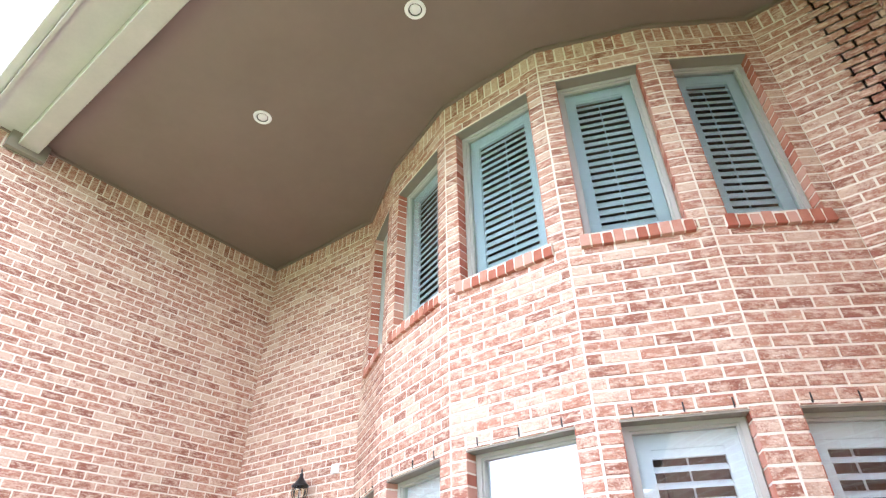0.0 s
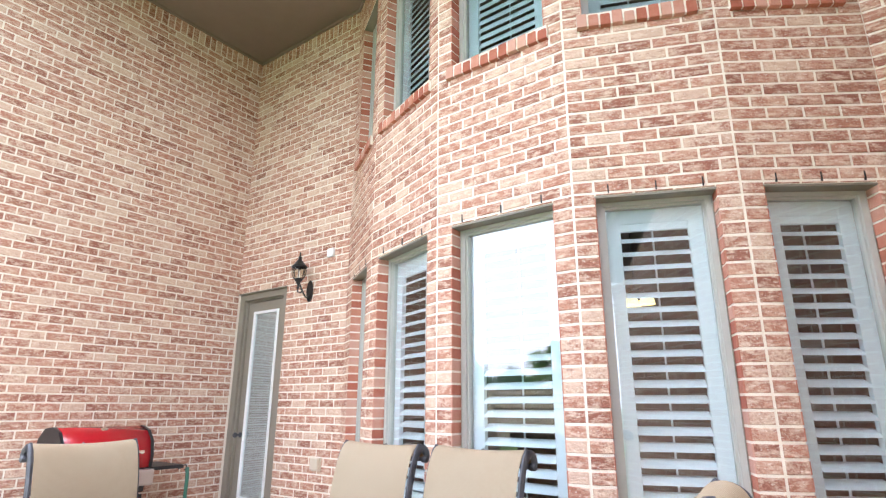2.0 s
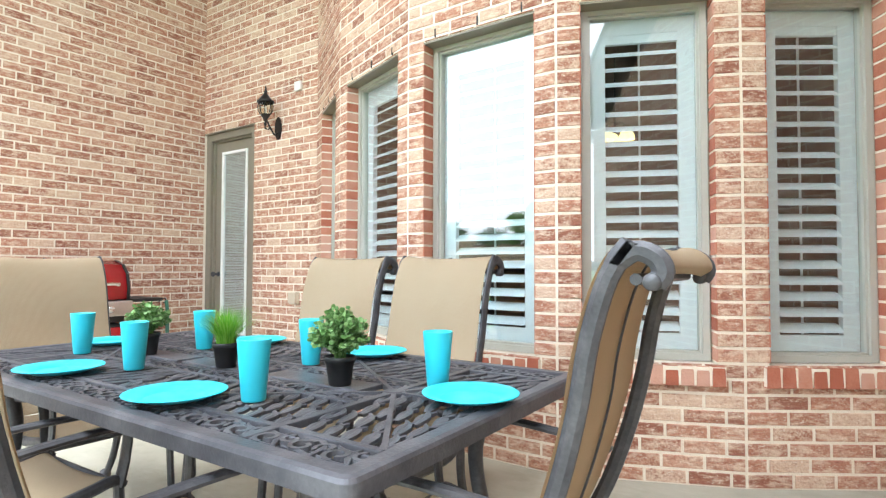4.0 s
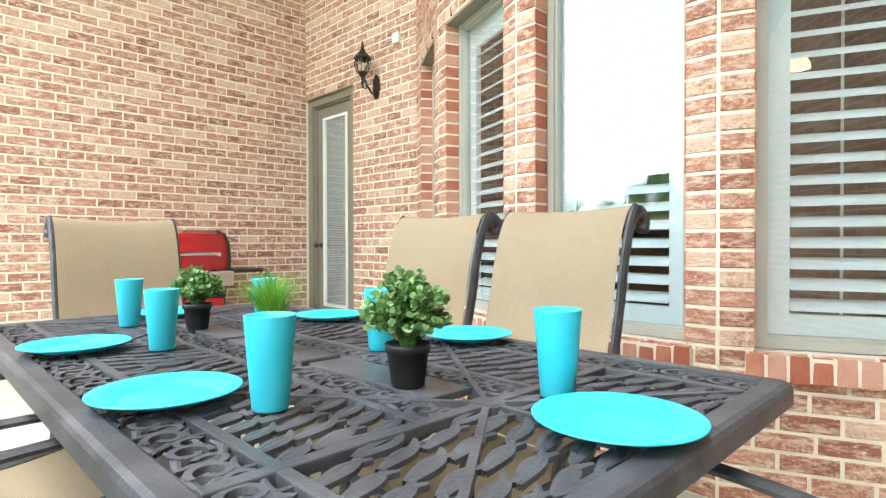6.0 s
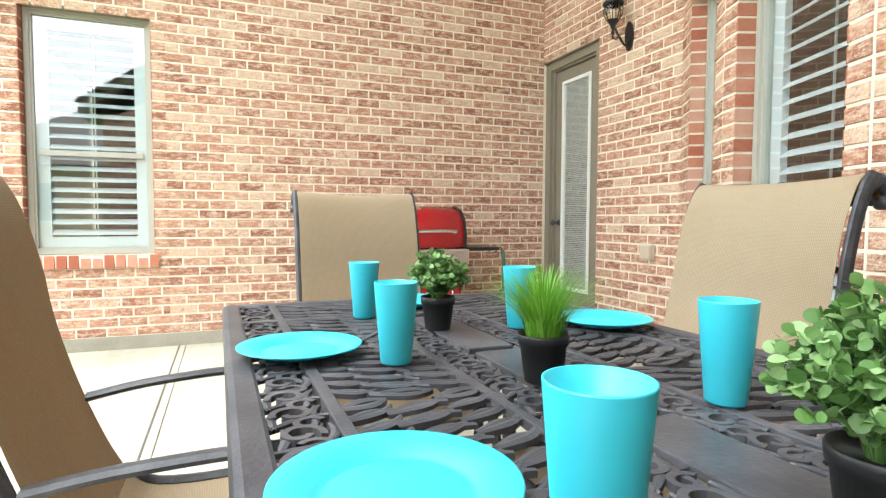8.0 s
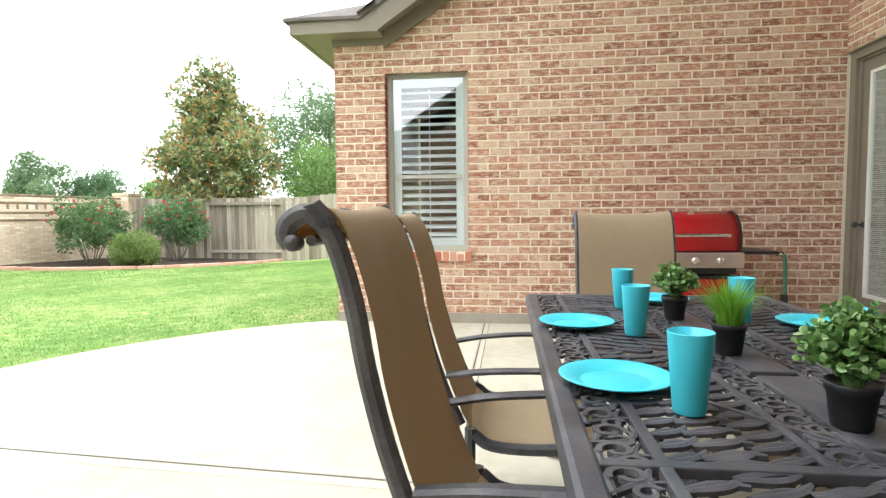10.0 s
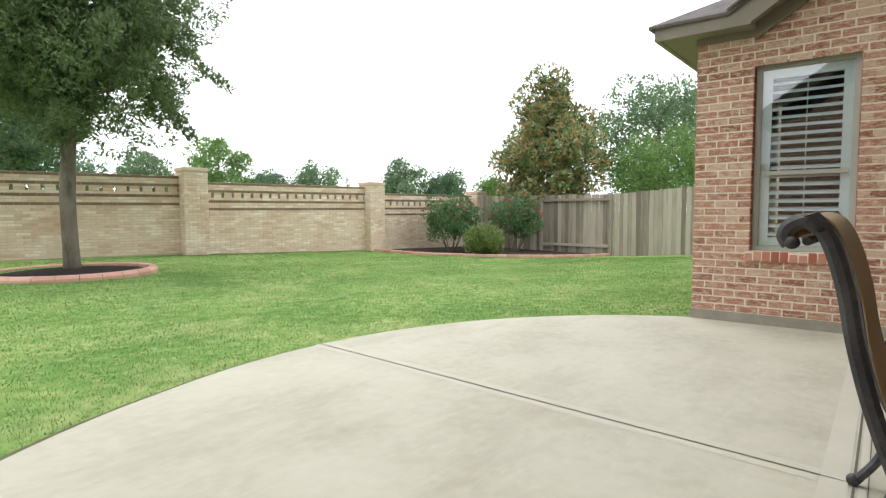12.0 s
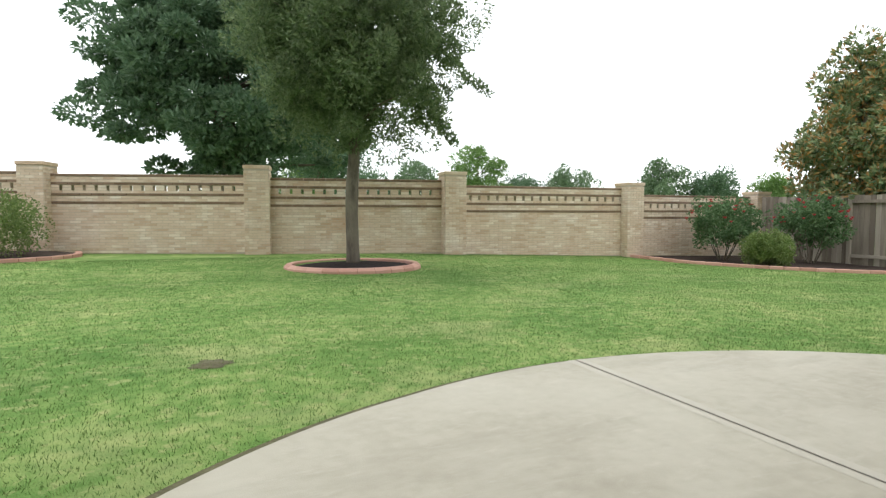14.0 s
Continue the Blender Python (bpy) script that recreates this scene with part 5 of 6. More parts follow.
# ---- patio ----
def patio_edge(n=60):
    """The rounded front of the slab, from the house corner round to the east."""
    c, r = Vector((3.42, -3.38)), 3.79
    out = []
    for i in range(n + 1):
        a = radians(204.5 + (360 - 204.5 - 8) * i / n)
        k = 1.0 + 0.075 * max(0, (math.degrees(a) - 290) / 60)
        out.append(c + Vector((math.cos(a), math.sin(a))) * r * k)
    return out


edge = patio_edge()
bm = bmesh.new()
poly = [(0.0, 0.3)] + [(0.0, -4.93)] + [tuple(p) for p in edge if p.x > 0.01] + [(8.2, -2.6), (8.2, 0.3)]
top = [bm.verts.new((x, y, 0.0)) for x, y in poly]
bot = [bm.verts.new((x, y, -0.2)) for x, y in poly]
bm.faces.new(top)
for i in range(len(top)):
    k = (i + 1) % len(top)
    bm.faces.new((top[i], bot[i], bot[k], top[k]))
bmesh.ops.recalc_face_normals(bm, faces=bm.faces[:])
floor = tagged(new("patio_slab", mesh_of(bm, "patio_slab", CONCRETE)), "pale smooth concrete patio slab with a rounded front", "patio", kind="structure")
bm = bmesh.new()
JX = -3.385
box(bm, 0.02, 7.2, JX - 0.005, JX + 0.005, -0.05, 0.0025)
box(bm, 0.02, 7.2, JX + 0.047, JX + 0.051, -0.05, 0.0025)
p, q = Vector((3.47, JX - 0.02)), Vector((3.245, -7.17))
d = (q - p).normalized()
s = Vector((-d.y, d.x)) * 0.0035
vs = [bm.verts.new((*c, 0.0025)) for c in (p - s, p + s, q + s, q - s)]
bm.faces.new(vs)
tagged(new("joint_filler", mesh_of(bm, "joint_filler", JOINT)), "dark filler in the slab joints", "joint", kind="structure")
bm = bmesh.new()
for w0, w1 in ((0.012, 0.075), (-0.075, -0.012)):
    n2 = Vector((-d.y, d.x))
    vs = [bm.verts.new((*c, 0.0016)) for c in (p + d * 0.105 + n2 * w0, p + d * 0.105 + n2 * w1, q + n2 * w1, q + n2 * w0)]
    bm.faces.new(vs)
box(bm, 0.02, 7.2, JX - 0.12, JX - 0.018, -0.05, 0.0016)
box(bm, 0.02, 7.2, JX + 0.017, JX + 0.044, -0.05, 0.0016)
tagged(new("tooled_joint_edge", mesh_of(bm, "tooled_joint_edge", STRIP)), "smooth trowelled border beside the slab joints", "joint", kind="structure")

# dark gap where the turf meets the slab
bm = bmesh.new()
ra = [bm.verts.new((p.x, p.y, -0.012)) for p in edge if p.x > -0.05]
rb = [bm.verts.new((c.x, c.y, -0.020)) for c in (Vector((3.42, -3.38)) + (p - Vector((3.42, -3.38))) * (1.0 + 0.075 / 3.8) for p in edge if p.x > -0.05)]
for i in range(len(ra) - 1):
    bm.faces.new((ra[i], ra[i + 1], rb[i + 1], rb[i]))
tagged(new("soil_edge", mesh_of(bm, "soil_edge", SOIL)), "dark soil gap along the patio edge", "soil", kind="structure")

# ---- lawn ----
xs = np.concatenate([np.linspace(-600, -30, 12), np.linspace(-26, 26, 105), np.linspace(30, 600, 12)])
ys = np.concatenate([np.linspace(-700, -34, 12), np.linspace(-30, 12, 85), np.linspace(16, 300, 8)])
verts = []
for y in ys:
    for x in xs:
        hx = min(max(x, -14), 14)
        verts.append((x, y, height(hx, max(y, -24))))
nx = len(xs)
faces = [(j * nx + i, j * nx + i + 1, (j + 1) * nx + i + 1, (j + 1) * nx + i) for j in range(len(ys) - 1) for i in range(nx - 1)]
ground = raw("ground", verts, faces, GROUND, None, True)
tagged(ground, "mown lawn, green with yellowish patches", "lawn", kind="structure")


def on_patio(x, y):
    if x > 0 and y > -3.5:
        return True
    dx, dy = x - 3.42, y + 3.38
    a = math.degrees(math.atan2(dy, dx)) % 360
    k = 1.0 + 0.075 * max(0, (a - 290) / 60)
    return math.hypot(dx, dy) < 3.83 * k or (x < 0.05 and y > -5.0) or (-6 < x < 0 and y > -5.0)


def blades():
    r = np.random.RandomState(4)
    n = 560000
    x = r.uniform(-11, 11, n)
    y = -4.6 - 13.5 * r.uniform(0, 1, n) ** 2.3
    keep = np.array([not on_patio(a, b) for a, b in zip(x, y)])
    x, y = x[keep], y[keep]
    n = len(x)
    z = np.array([height(a, b) for a, b in zip(x, y)])
    ang = r.uniform(0, 2 * np.pi, n)
    h = r.uniform(0.008, 0.026, n)
    lean = r.uniform(-0.013, 0.013, (n, 2))
    w = r.uniform(0.0010, 0.0021, n) * (1 + 0.16 * (-y - 5))
    v = np.zeros((n, 3, 3))
    v[:, 0] = np.stack([x - np.cos(ang) * w, y - np.sin(ang) * w, z], 1)
    v[:, 1] = np.stack([x + np.cos(ang) * w, y + np.sin(ang) * w, z], 1)
    v[:, 2] = np.stack([x + lean[:, 0], y + lean[:, 1], z + h], 1)
    me = bpy.data.meshes.new("grass")
    me.vertices.add(3 * n)
    me.vertices.foreach_set("co", v.ravel())
    me.loops.add(3 * n)
    me.loops.foreach_set("vertex_index", np.arange(3 * n))
    me.polygons.add(n)
    me.polygons.foreach_set("loop_start", np.arange(0, 3 * n, 3))
    me.update()
    me.validate()
    me.materials.append(BLADE)
    tagged(new("grass", me), "short mown grass blades", "grass", kind="stuff")


blades()


def soil_patch(x, y, rx, ry, seed):
    r = random.Random(seed)
    bm = bmesh.new()
    c = bm.verts.new((x, y, height(x, y) + 0.016))
    ring = []
    for i in range(22):
        a = 2 * math.pi * i / 22
        k = r.uniform(0.62, 0.95)
        px, py = x + rx * k * math.cos(a), y + ry * k * math.sin(a)
        ring.append(bm.verts.new((px, py, height(px, py) + 0.004)))
    for i in range(22):
        bm.faces.new((c, ring[i], ring[(i + 1) % 22]))
    tagged(new("bare_patch", mesh_of(bm, "bare_patch", SOIL)), "small bare patch of soil in the lawn", "soil", kind="structure")


soil_patch(5.77, -8.37, 0.20, 0.17, 1)


# ---- planting beds ----
def chips(region, n, seed, size=0.05):
    """Loose bark chips on a bed; region(r) gives a random (x, y)."""
    r = random.Random(seed)
    v, f = [], []
    for _ in range(n):
        x, y = region(r)
        z = height(x, y) + 0.05 + r.uniform(0, 0.03)
        a, t = r.uniform(0, 6.28), r.uniform(-0.5, 0.5)
        l, w = size * r.uniform(0.5, 1.4), size * r.uniform(0.15, 0.4)
        ca, sa = math.cos(a), math.sin(a)
        k = len(v)
        for p, q in ((-l, -w), (l, -w), (l, w), (-l, w)):
            v.append((x + p * ca - q * sa, y + p * sa + q * ca, z + p * t * 0.5 + q * 0.4))
        f.append((k, k + 1, k + 2, k + 3))
    return v, f


def ring_bed(x, y, r, n=26):
    z = height(x, y)
    bed = tagged(thing("tree_bed", "round mulched tree bed with a terracotta kerb", "bed", pose(x, y, z)), kind="structure")
    part("mulch", lathe([(0.0, 0.12), (r * 0.3, 0.10), (r * 0.8, 0.06), (r - 0.02, 0.03)], 32), MULCH, bed, "dark bark mulch")
    bm = bmesh.new()
    a0 = 2 * math.pi / n
    sec = [(r - 0.01, -0.03), (r - 0.01, 0.085), (r + 0.02, 0.105), (r + 0.11, 0.10), (r + 0.16, 0.05), (r + 0.165, -0.03)]
    ring = [[bm.verts.new((q * math.cos(a0 * 0.485 * s), q * math.sin(a0 * 0.485 * s), zz)) for q, zz in sec] for s in (-1, -0.33, 0.33, 1)]
    for a, b in zip(ring, ring[1:]):
        for i in range(len(sec) - 1):
            bm.faces.new((a[i], b[i], b[i + 1], a[i + 1]))
    bm.faces.new(ring[0])
    bm.faces.new(ring[-1][::-1])
    bmesh.ops.recalc_face_normals(bm, faces=bm.faces[:])
    me = mesh_of(bm, "kerb_stone", KERB)
    for i in range(n):
        o = new("kerb_stone", me)
        o.parent = bed
        o.matrix_basis = pose(0, 0, 0, 0, 0, 360 * i / n)

    def reg(q):
        a, d2 = q.uniform(0, 6.283), r * 0.96 * math.sqrt(q.random())
        return d2 * math.cos(a), d2 * math.sin(a)
    v, f = chips(reg, 1500, 6, 0.035)
    v = [(a, b, c + 0.075 * (1 - math.hypot(a, b) / r) - 0.01) for a, b, c in v]
    raw("bark_chips", v, f, MULCH, bed)["kind"] = "stuff"


TREE = (2.5, -15.5)
ring_bed(*TREE, 1.30)


def kerb_bed(path, inner, seed, label):
    """A mulched bed between a kerb line and the fence corner inner points."""
    bed = tagged(new("planting_bed"), label, "bed", kind="structure")
    pts = curve_pts([(x, y, 0) for x, y in path], 8)
    bm = bmesh.new()
    vs = [bm.verts.new((p.x, p.y, height(p.x, p.y) + 0.045)) for p in pts]
    vi = [bm.verts.new((x, y, height(x, y) + 0.10)) for x, y in inner]
    f = bm.faces.new(vs + vi)
    bmesh.ops.triangulate(bm, faces=[f])
    bmesh.ops.recalc_face_normals(bm, faces=bm.faces[:])
    part("mulch", bm, MULCH, bed, "dark bark mulch")
    for a, b in zip(pts[::2], pts[2::2]):
        l = (b - a).length
        o = new("kerb_stone", mesh_of(B(0.004, l - 0.004, -0.08, 0.07, -0.05, 0.085, bevel=0.02), "kerb_stone", KERB))
        o.parent = bed
        o.matrix_basis = pose(a.x, a.y, height(a.x, a.y), 0, 0, math.degrees(math.atan2(b.y - a.y, b.x - a.x)))
    return pts


kerb_bed([(-7.0, -17.0), (-7.35, -15.6), (-7.9, -13.9), (-8.6, -12.7), (-9.8, -11.7), (-11.2, -11.1), (-12.35, -10.9)], [(-12.35, -16.6)], 3, "mulched corner bed with a curved terracotta kerb")
kerb_bed([(8.2, -20.6), (8.1, -19.4), (8.7, -18.3), (10.0, -17.6), (12, -17.2)], [(13, -20.5), (9.2, -20.9)], 4, "mulched side bed with a terracotta kerb")


# ---- plants ----
def shrub(name, x, y, rx, rz, base, label, leafmat, seed, n=26, leaf=0.06, per=130, stems=9, flowers=0, ragged=False):
    r = random.Random(seed)
    z = height(x, y)
    ob = thing(name, label, "shrub", pose(x, y, z))
    cs = []
    for _ in range(n):
        while True:
            v = Vector((r.uniform(-1, 1), r.uniform(-1, 1), r.uniform(-1, 1)))
            if v.length < 1:
                break
        v = v * (v.length ** -0.5)
        k = r.uniform(0.55, 1.12) if ragged else 0.8
        cs.append((v.x * rx * k, v.y * rx * k, base + rz + v.z * rz * k, rx * (r.uniform(0.12, 0.24) if ragged else r.uniform(0.2, 0.3))))
    v, f = leaf_cloud(cs, per, leaf, r)
    raw("foliage", v, f, leafmat, ob)["kind"] = "stuff"
    if stems:
        bm = bmesh.new()
        for i in range(stems):
            a = 6.283 * i / stems + r.uniform(-.3, .3)
            sweep(curve_pts([(0.08 * math.cos(a), 0.08 * math.sin(a), 0.0), (rx * 0.3 * math.cos(a), rx * 0.3 * math.sin(a), base), (rx * 0.6 * math.cos(a), rx * 0.6 * math.sin(a), base + rz)], 4), [0.018, 0.017, 0.016, 0.015, 0.013, 0.012, 0.01, 0.009, 0.008], 6, bm)
        part("stem_bundle", bm, BARK, ob)
    for i in range(flowers):
        a, t = r.uniform(0, 6.283), r.uniform(0.0, 1.0)
        el = math.asin(t)
        p = (rx * 1.02 * math.cos(el) * math.cos(a), rx * 1.02 * math.cos(el) * math.sin(a), base + rz + rz * 1.03 * t)
        part("flower", rose_bloom(r), PETAL, ob).matrix_basis = Matrix.Translation(p)
    return ob


def rose_bloom(r):
    bm = bmesh.new()
    for k in range(6):
        a = k * 1.05
        c = Vector((0.035 * math.cos(a), 0.035 * math.sin(a), 0))
        q = [bm.verts.new(c + Vector((0.035 * math.cos(a + o), 0.035 * math.sin(a + o), h))) for o, h in ((0, 0.03), (1.6, 0.01), (3.1, -0.02), (4.7, 0.01))]
        bm.faces.new(q)
    bmesh.ops.create_icosphere(bm, subdivisions=1, radius=0.03)
    return bm


shrub("rose_bush", -9.2, -15.4, 1.04, 0.76, 0.46, "tall rose bush with small red blooms", ROSELEAF, 1, n=95, leaf=0.085, per=85, flowers=26, ragged=True)
shrub("rose_bush", -11.1, -13.9, 1.0, 0.78, 0.52, "tall rose bush with many red blooms", ROSELEAF, 2, n=95, leaf=0.085, per=85, flowers=40, ragged=True)
shrub("round_shrub", -8.75, -13.65, 0.74, 0.48, 0.06, "clipped round yellow-green shrub", BOXLEAF, 3, n=60, leaf=0.06, per=170, stems=0)
shrub("shrub", -10.7, -15.3, 0.55, 0.5, 0.3, "small yellow-green shrub between the roses", BOXLEAF, 7, n=14, leaf=0.06, per=90)
shrub("hedge_shrub", 9.6, -18.9, 1.25, 0.66, 0.15, "dense dark green shrub beside the fence", BOXLEAF, 8, n=60, leaf=0.06, per=150, stems=0)


def tree(name, x, y, trunk_h, trunk_r, crown, label, leafmat, seed, clumps=60, per=260, leaf=0.09, clump_r=(0.5, 0.9), limbs=8, droop=0.0, elong=2.0, z=None, shape=None, shoots=0, flat=1.0):
    """crown: (centre height, horizontal radius, vertical radius). Limbs reach into clumps of leaves."""
    r = random.Random(seed)
    z = height(min(max(x, -14), 14), max(y, -24)) if z is None else z
    ob = thing(name, label, "tree", pose(x, y, z))
    cz, rh, rv = crown
    top = cz + rv * 0.7
    pts = curve_pts([(0, 0, -0.05), (0.03, 0.02, trunk_h * 0.5), (-0.04, 0.03, trunk_h), (0.05, -0.03, (trunk_h + top) / 2), (0.0, 0.0, top)], 5)
    radii = [trunk_r * (1.25 if i == 0 else 1.08 if i == 1 else 1.0) * (1 - 0.85 * max(0, p.z - trunk_h * 0.6) / (top - trunk_h * 0.6)) for i, p in enumerate(pts)]
    part("trunk", sweep(pts, [max(0.015, q) for q in radii], 12), BARK, ob, smooth=True)
    cs = []
    while len(cs) < clumps:
        v = Vector((r.uniform(-1, 1), r.uniform(-1, 1), r.uniform(-1, 1)))
        if not 0.15 < v.length < 1:
            continue
        v = v * (v.length ** -0.5)
        k = shape(v.z) if shape else 1.0
        w = r.uniform(0.62, 1.12)
        cs.append((v.x * rh * k * w, v.y * rh * k * w, cz + v.z * rv * w - droop * (v.x ** 2 + v.y ** 2), r.uniform(*clump_r)))
    for c in r.sample(cs, min(limbs * 2, len(cs))):
        h0 = max(trunk_h * 0.92, min(c[2] - 0.35 * math.hypot(c[0], c[1]), top * 0.9))
        part("limb", sweep(curve_pts([(0, 0, h0), (c[0] * 0.45, c[1] * 0.45, h0 + (c[2] - h0) * 0.65), (c[0], c[1], c[2])], 4), [trunk_r * 0.34 * (1 - 0.1 * i) for i in range(9)], 6), BARK, ob)
    for _ in range(shoots):                # loose sprays that break the outline
        c = r.choice(cs)
        d = Vector((c[0], c[1], (c[2] - cz) * 0.8)).normalized()
        for k in range(1, 5):
            cs.append((c[0] + d.x * 0.11 * k, c[1] + d.y * 0.11 * k, c[2] + d.z * 0.11 * k - 0.008 * k * k, 0.13 - 0.018 * k))
    v, f = leaf_cloud(cs, per, leaf, r, elong, flat=flat)
    raw("crown", v, f, leafmat, ob)["kind"] = "stuff"
    return ob


tree("oak_tree", *TREE, 2.9, 0.135, (5.45, 2.35, 3.0), "young live oak with a slim trunk and dense crown", OAK, 1, clumps=420, per=300, leaf=0.10, clump_r=(0.16, 0.50), limbs=14, elong=2.6, shoots=90)
tree("large_tree", 4.0, -26.6, 3.0, 0.35, (5.9, 4.5, 4.5), "large dark spreading tree behind the brick fence", DARKLEAF, 2, clumps=260, per=330, leaf=0.22, clump_r=(0.35, 0.95), limbs=12, flat=0.5)
tree("magnolia_tree", -13.9, -14.0, 1.2, 0.18, (4.0, 2.2, 3.1), "magnolia with glossy green and rust-brown leaves", MAGNOLIA, 3, clumps=210, per=120, leaf=0.19, clump_r=(0.22, 0.46), limbs=8, elong=2.3, shape=lambda t: 1.0 - 0.66 * max(0, t) - 0.15 * max(0, -t))
tree("pale_tree", -20.5, -11.8, 2.5, 0.2, (4.9, 3.3, 3.0), "feathery grey-green tree beyond the wooden fence", GREYLEAF, 4, clumps=80, per=200, leaf=0.17, clump_r=(0.5, 1.0))
tree("bright_tree", -16.2, -10.4, 0.8, 0.12, (3.0, 2.2, 1.75), "bright green leafy tree just behind the fence", PALELEAF, 5, clumps=80, per=170, leaf=0.13, clump_r=(0.35, 0.7))
tree("tall_tree", -22.5, -8.0, 3.0, 0.22, (5.6, 3.0, 3.2), "tall green tree beyond the wooden fence", PALELEAF, 6, clumps=70, per=200, leaf=0.18, clump_r=(0.5, 1.0))
tree("large_tree", -1.0, -33.0, 3.0, 0.25, (4.9, 3.0, 2.6), "dark tree beyond the brick fence", DARKLEAF, 12, clumps=60, per=200, leaf=0.2, clump_r=(0.6, 1.1))
far = random.Random(21)
for i, (x, y, hgt, rad) in enumerate(((-40, -62, 6.0, 3.2), (-34, -64, 5.0, 3.0), (-28, -64, 8.2, 3.4), (-21, -66, 6.4, 3.4), (-14, -66, 5.2, 3.0), (-7, -66, 6.0, 3.0), (-50, -55, 6.5, 3.4), (-54, -51, 5.6, 2.6), (-58, -46, 5.0, 2.2), (25, -60, 7.5, 4.5), (40, -60, 6.5, 4.0))):
    hgt, rad = hgt * 1.22, rad * 1.05
    tree("far_tree", x, y, hgt * 0.3, 0.2, (hgt * 0.62, rad, hgt * 0.42), "distant green tree beyond the fence", (GREYLEAF, DARKLEAF, PALELEAF)[i % 3], 30 + i, clumps=60, per=130, leaf=0.34, clump_r=(0.5, 1.1), limbs=4)

# ---- neighbouring house, seen mirrored in the west window ----
def neighbour():
    ob = thing("neighbour_house", "single-storey tan brick house with a dark hipped roof", "house", pose(21, -7, 0))
    wl = part("wall", B(-3.5, 5.0, -4.5, 5.0, -0.3, 2.9), FBRICK, ob)
    bm = bmesh.new()
    lo = [bm.verts.new(c) for c in ((-4.0, -5.0, 2.85), (5.5, -5.0, 2.85), (5.5, 5.5, 2.85), (-4.0, 5.5, 2.85))]
    hi = [bm.verts.new((0.75, y, 5.6)) for y in (-1.2, 1.8)]
    for f in ((lo[0], lo[1], hi[0]), (lo[1], lo[2], hi[1], hi[0]), (lo[2], lo[3], hi[1]), (lo[3], lo[0], hi[0], hi[1]), (lo[3], lo[2], lo[1], lo[0])):
        bm.faces.new(f)
    part("roof", bm, SHINGLE, ob, "dark shingled hipped roof")
    for y in (-2.8, 0.4):
        w = part("window", pane_frame(bmesh.new(), y, y + 1.4, 0.9, 2.3, 0.06, 0, 0.05), WHITE_PL, ob)
        for v in w.data.vertices:
            v.co = Vector((-3.51 - v.co.y, v.co.x, v.co.z))
        part("pane", B(-3.53, -3.51, y + 0.06, y + 1.34, 0.96, 2.24), BLACK, w)


neighbour()
tree("garden_tree", 18.5, -15.5, 1.8, 0.15, (3.4, 2.2, 2.0), "leafy green tree beside the neighbouring house", PALELEAF, 41, clumps=60, per=150, leaf=0.16, clump_r=(0.4, 0.8))

# ---- brick fence ----
PIL = [(15.0, -23.4), (9.1, -21.2), (3.95, -19.35), (-1.2, -18.05), (-7.15, -17.25), (-12.65, -16.75)]
brick_fence = tagged(new("brick_fence"), "tan brick garden wall with dark bands, square piers and pierced openings", "fence", kind="structure")


pier_v, pier_f, band_v, band_f = [], [], [], []
rf = random.Random(8)


def put_brick(v, f, m, x0, z0, w, h, d):
    bv, bf = brick_geo(w, h, d, 0.004)
    n = len(v)
    v += [tuple(m @ Vector((x + x0, y, z + z0))) for x, y, z in bv]
    f += [tuple(i + n for i in q) for q in bf]


FH, PH = 2.10, 2.32
for i, (p, q) in enumerate(zip(PIL, PIL[1:])):
    fc = Face(q, p, 0, 2)         # outer side towards the house
    z = min(height(max(p[0], -14), p[1]), height(max(q[0], -14), q[1])) - 0.0
    zt = (height(max(p[0], -14), p[1]) + height(max(q[0], -14), q[1])) / 2
    fc.n = Vector((fc.u.y, -fc.u.x, 0))
    if fc.n.y < 0:
        fc.n = -fc.n
    m = Matrix.Translation(fc.a) @ Matrix((fc.u, -fc.n, Vector((0, 0, 1)))).transposed().to_4x4()
    hb = zt + FH
    pitch_c = 0.071
    lo = 0.30
    bm = bmesh.new()
    box(bm, lo, fc.len - lo, 0.0, 0.15, z - 0.3, hb - 0.46, m)
    box(bm, lo, fc.len - lo, 0.0, 0.15, hb - 0.32, hb - 0.02, m)
    k = int((fc.len - 2 * lo) / 0.28)
    step = (fc.len - 2 * lo) / k
    for j in range(k):
        box(bm, lo + j * step + 0.07, lo + (j + 1) * step, 0.0, 0.15, hb - 0.46, hb - 0.32, m)
    part("panel_core", bm, FMORTAR, brick_fence)
    rows = int((hb - z - 0.02) / pitch_c)
    for r0 in range(rows):
        zz = hb - 0.02 - (r0 + 1) * pitch_c
        from_top = hb - zz
        dark = r0 in (0, 3, 7, 10)
        gap = 0.32 <= from_top - 0.035 <= 0.47
        off = (r0 % 2) * 0.14
        u = lo - off
        while u < fc.len - lo:
            a, b = max(u, lo) + 0.005, min(u + step, fc.len - lo) - 0.005
            u += step
            if b - a < 0.05:
                continue
            tgt = (band_v, band_f) if dark else (pier_v, pier_f)
            if gap:
                j = round((a - lo) / step)
                a, b = lo + j * step + 0.075, lo + (j + 1) * step - 0.004
                if b > fc.len - lo + 0.01:
                    continue
            put_brick(*tgt, m, a, zz + 0.004, b - a, pitch_c - 0.010, (0.022 if dark else 0.008) + rf.uniform(0, 0.004))
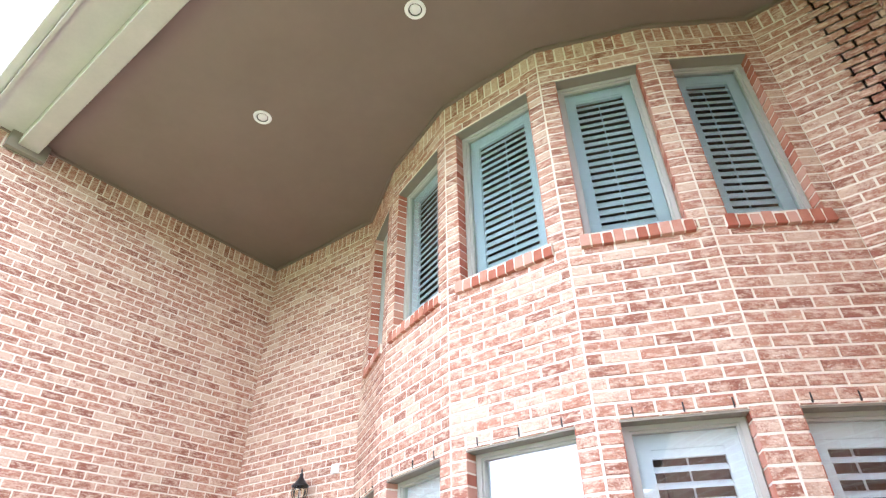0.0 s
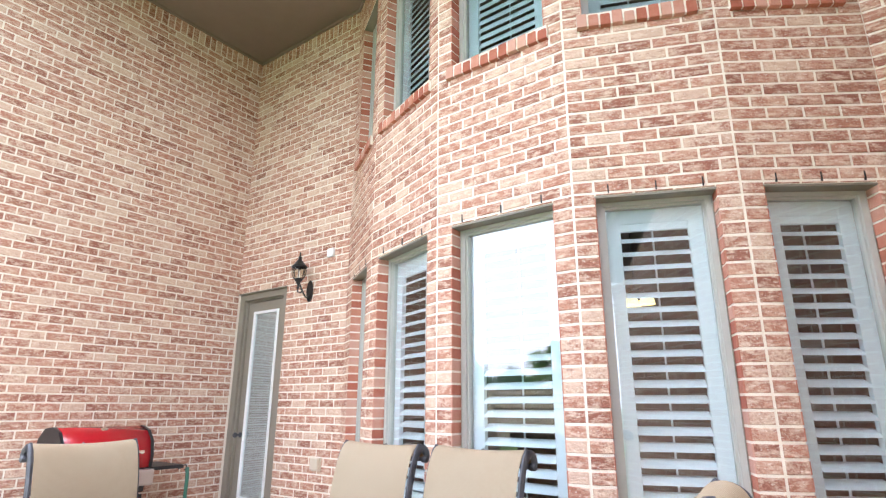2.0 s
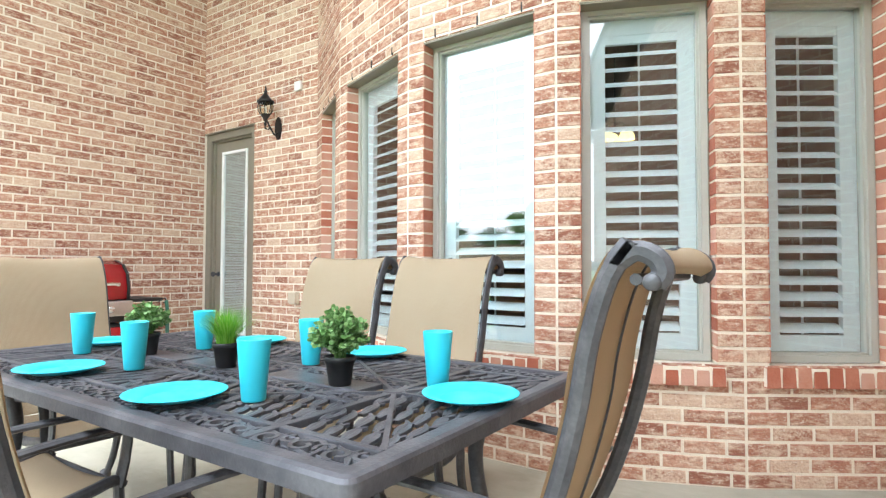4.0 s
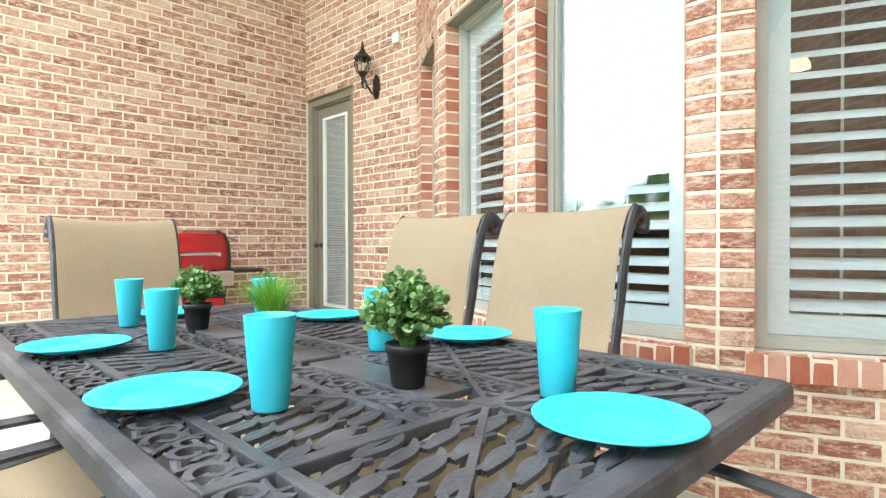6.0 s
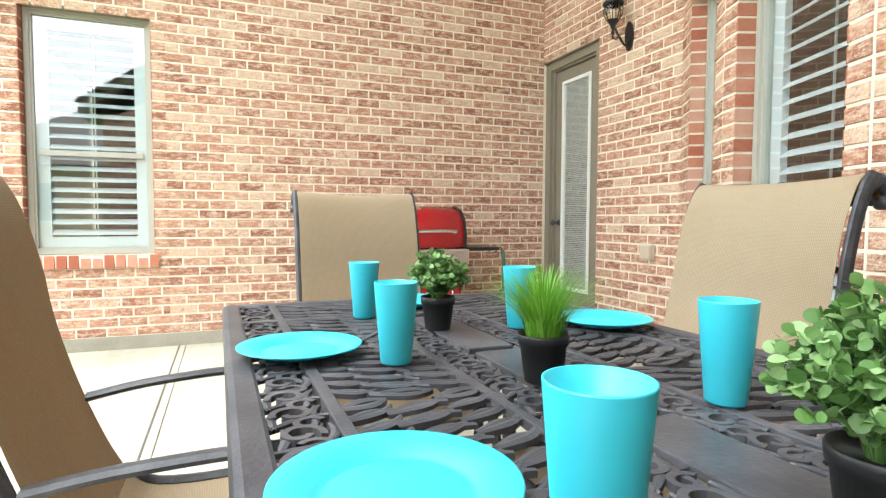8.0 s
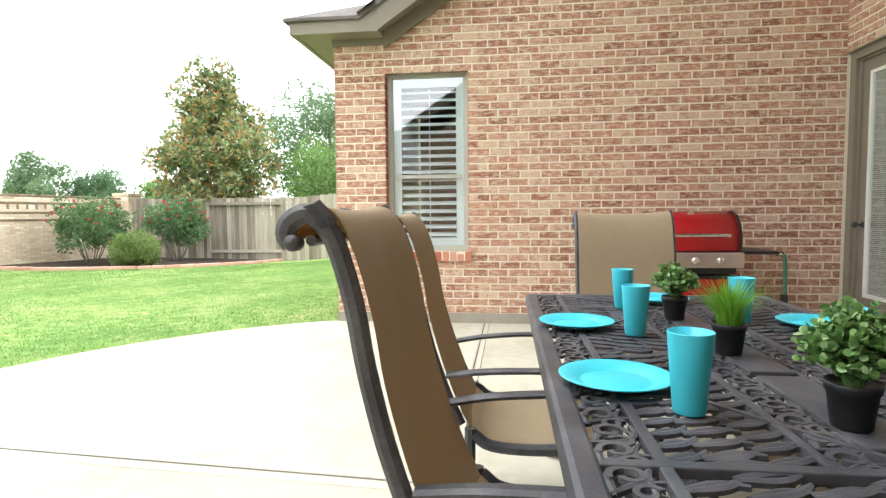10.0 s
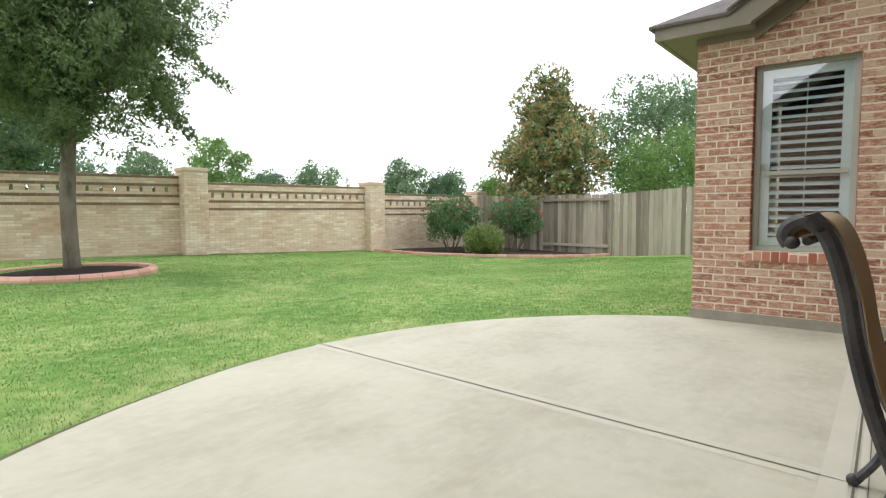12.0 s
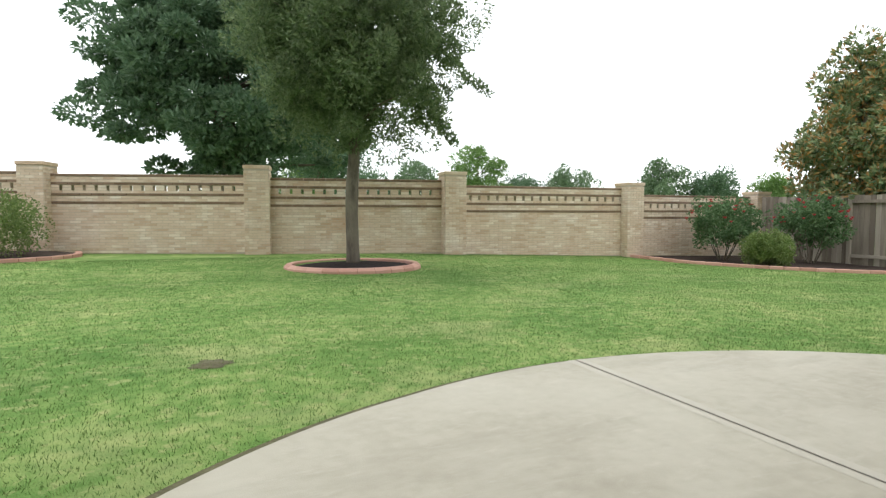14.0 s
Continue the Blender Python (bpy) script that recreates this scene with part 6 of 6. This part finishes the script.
for i, (x, y) in enumerate(PIL):
    z = height(max(x, -14), y)
    ang = 0
    j = min(i, len(PIL) - 2)
    ang = math.degrees(math.atan2(PIL[j + 1][1] - PIL[j][1], PIL[j + 1][0] - PIL[j][0]))
    m0 = pose(x, y, z, 0, 0, ang)
    part("pier_core", B(-0.31, 0.31, -0.31, 0.31, -0.3, PH, m0), FMORTAR, brick_fence)
    part("pier_cap", B(-0.335, 0.335, -0.335, 0.335, PH - 0.07, PH + 0.02, m0, bevel=0.01), FBRICK, brick_fence)
    for side in range(4):
        ms = m0 @ pose(0, 0, 0, 0, 0, 90 * side) @ pose(-0.31, -0.31, 0)
        for r0 in range(int((PH - 0.07) / 0.071)):
            for a, b in (((0, 0.20), (0.20, 0.41), (0.41, 0.62)) if r0 % 2 else ((0, 0.10), (0.10, 0.31), (0.31, 0.52), (0.52, 0.62))):
                put_brick(pier_v, pier_f, ms, a + 0.004, r0 * 0.071 + 0.004, b - a - 0.008, 0.062, 0.010 + rf.uniform(0, 0.004))
raw("brickwork", pier_v, pier_f, FBRICK, brick_fence)["kind"] = "stuff"
raw("dark_band_bricks", band_v, band_f, FBRICK_DARK, brick_fence)["kind"] = "stuff"

# ---- wooden fence ----
wf = tagged(new("wooden_fence"), "weathered grey board fence with a framed panel", "fence", kind="structure")
rw2 = random.Random(4)
board_cache = [mesh_of(B(0, 0.138, -0.01, 0.01, 0, 2.20, bevel=0.004), "board", FENCE_WOOD) for _ in range(3)]
y = -16.4
k = 0
while y < -3.0:
    o = new("board", board_cache[k % 3])
    o.parent = wf
    x = -12.45
    o.matrix_basis = pose(x + rw2.uniform(-0.006, 0.006), y, height(x, y) - 0.03 + rw2.uniform(-0.012, 0.012), rw2.uniform(-0.3, 0.3), 0, 90)
    y += 0.146
    k += 1
zf = height(-12.4, -9.5)
py0, py1 = -13.50, -10.90
part("panel_rail", B(-12.43, -12.37, py0, py1, zf + 0.22, zf + 0.32), FENCE_WOOD, wf)
part("panel_rail", B(-12.43, -12.34, py0, py1, zf + 1.86, zf + 1.95), FENCE_WOOD, wf)
part("panel_post", B(-12.43, -12.34, py0 - 0.1, py0, zf + 0.0, zf + 2.12), FENCE_WOOD, wf)
part("panel_post", B(-12.43, -12.34, py1, py1 + 0.1, zf + 0.0, zf + 2.12), FENCE_WOOD, wf)

# ---- house bricks last ----
lay_bricks(wall_west, [face_a1, face_a2, side_face], lambda p: p.x > -0.1 and -3.0 < p.y < -0.9 and 0.3 < p.z < 2.4)
lay_bricks(wall_north, [face_b], lambda p: 0.6 < p.z < 3.4)
lay_bricks(wall_bay, bay_faces, lambda p: p.x > 3.4 and 0.0 < p.z < 3.4)
lay_bricks(wall_east, [face_d, face_c, face_c2], lambda p: p.z > 3.6 and p.y > -1.5)
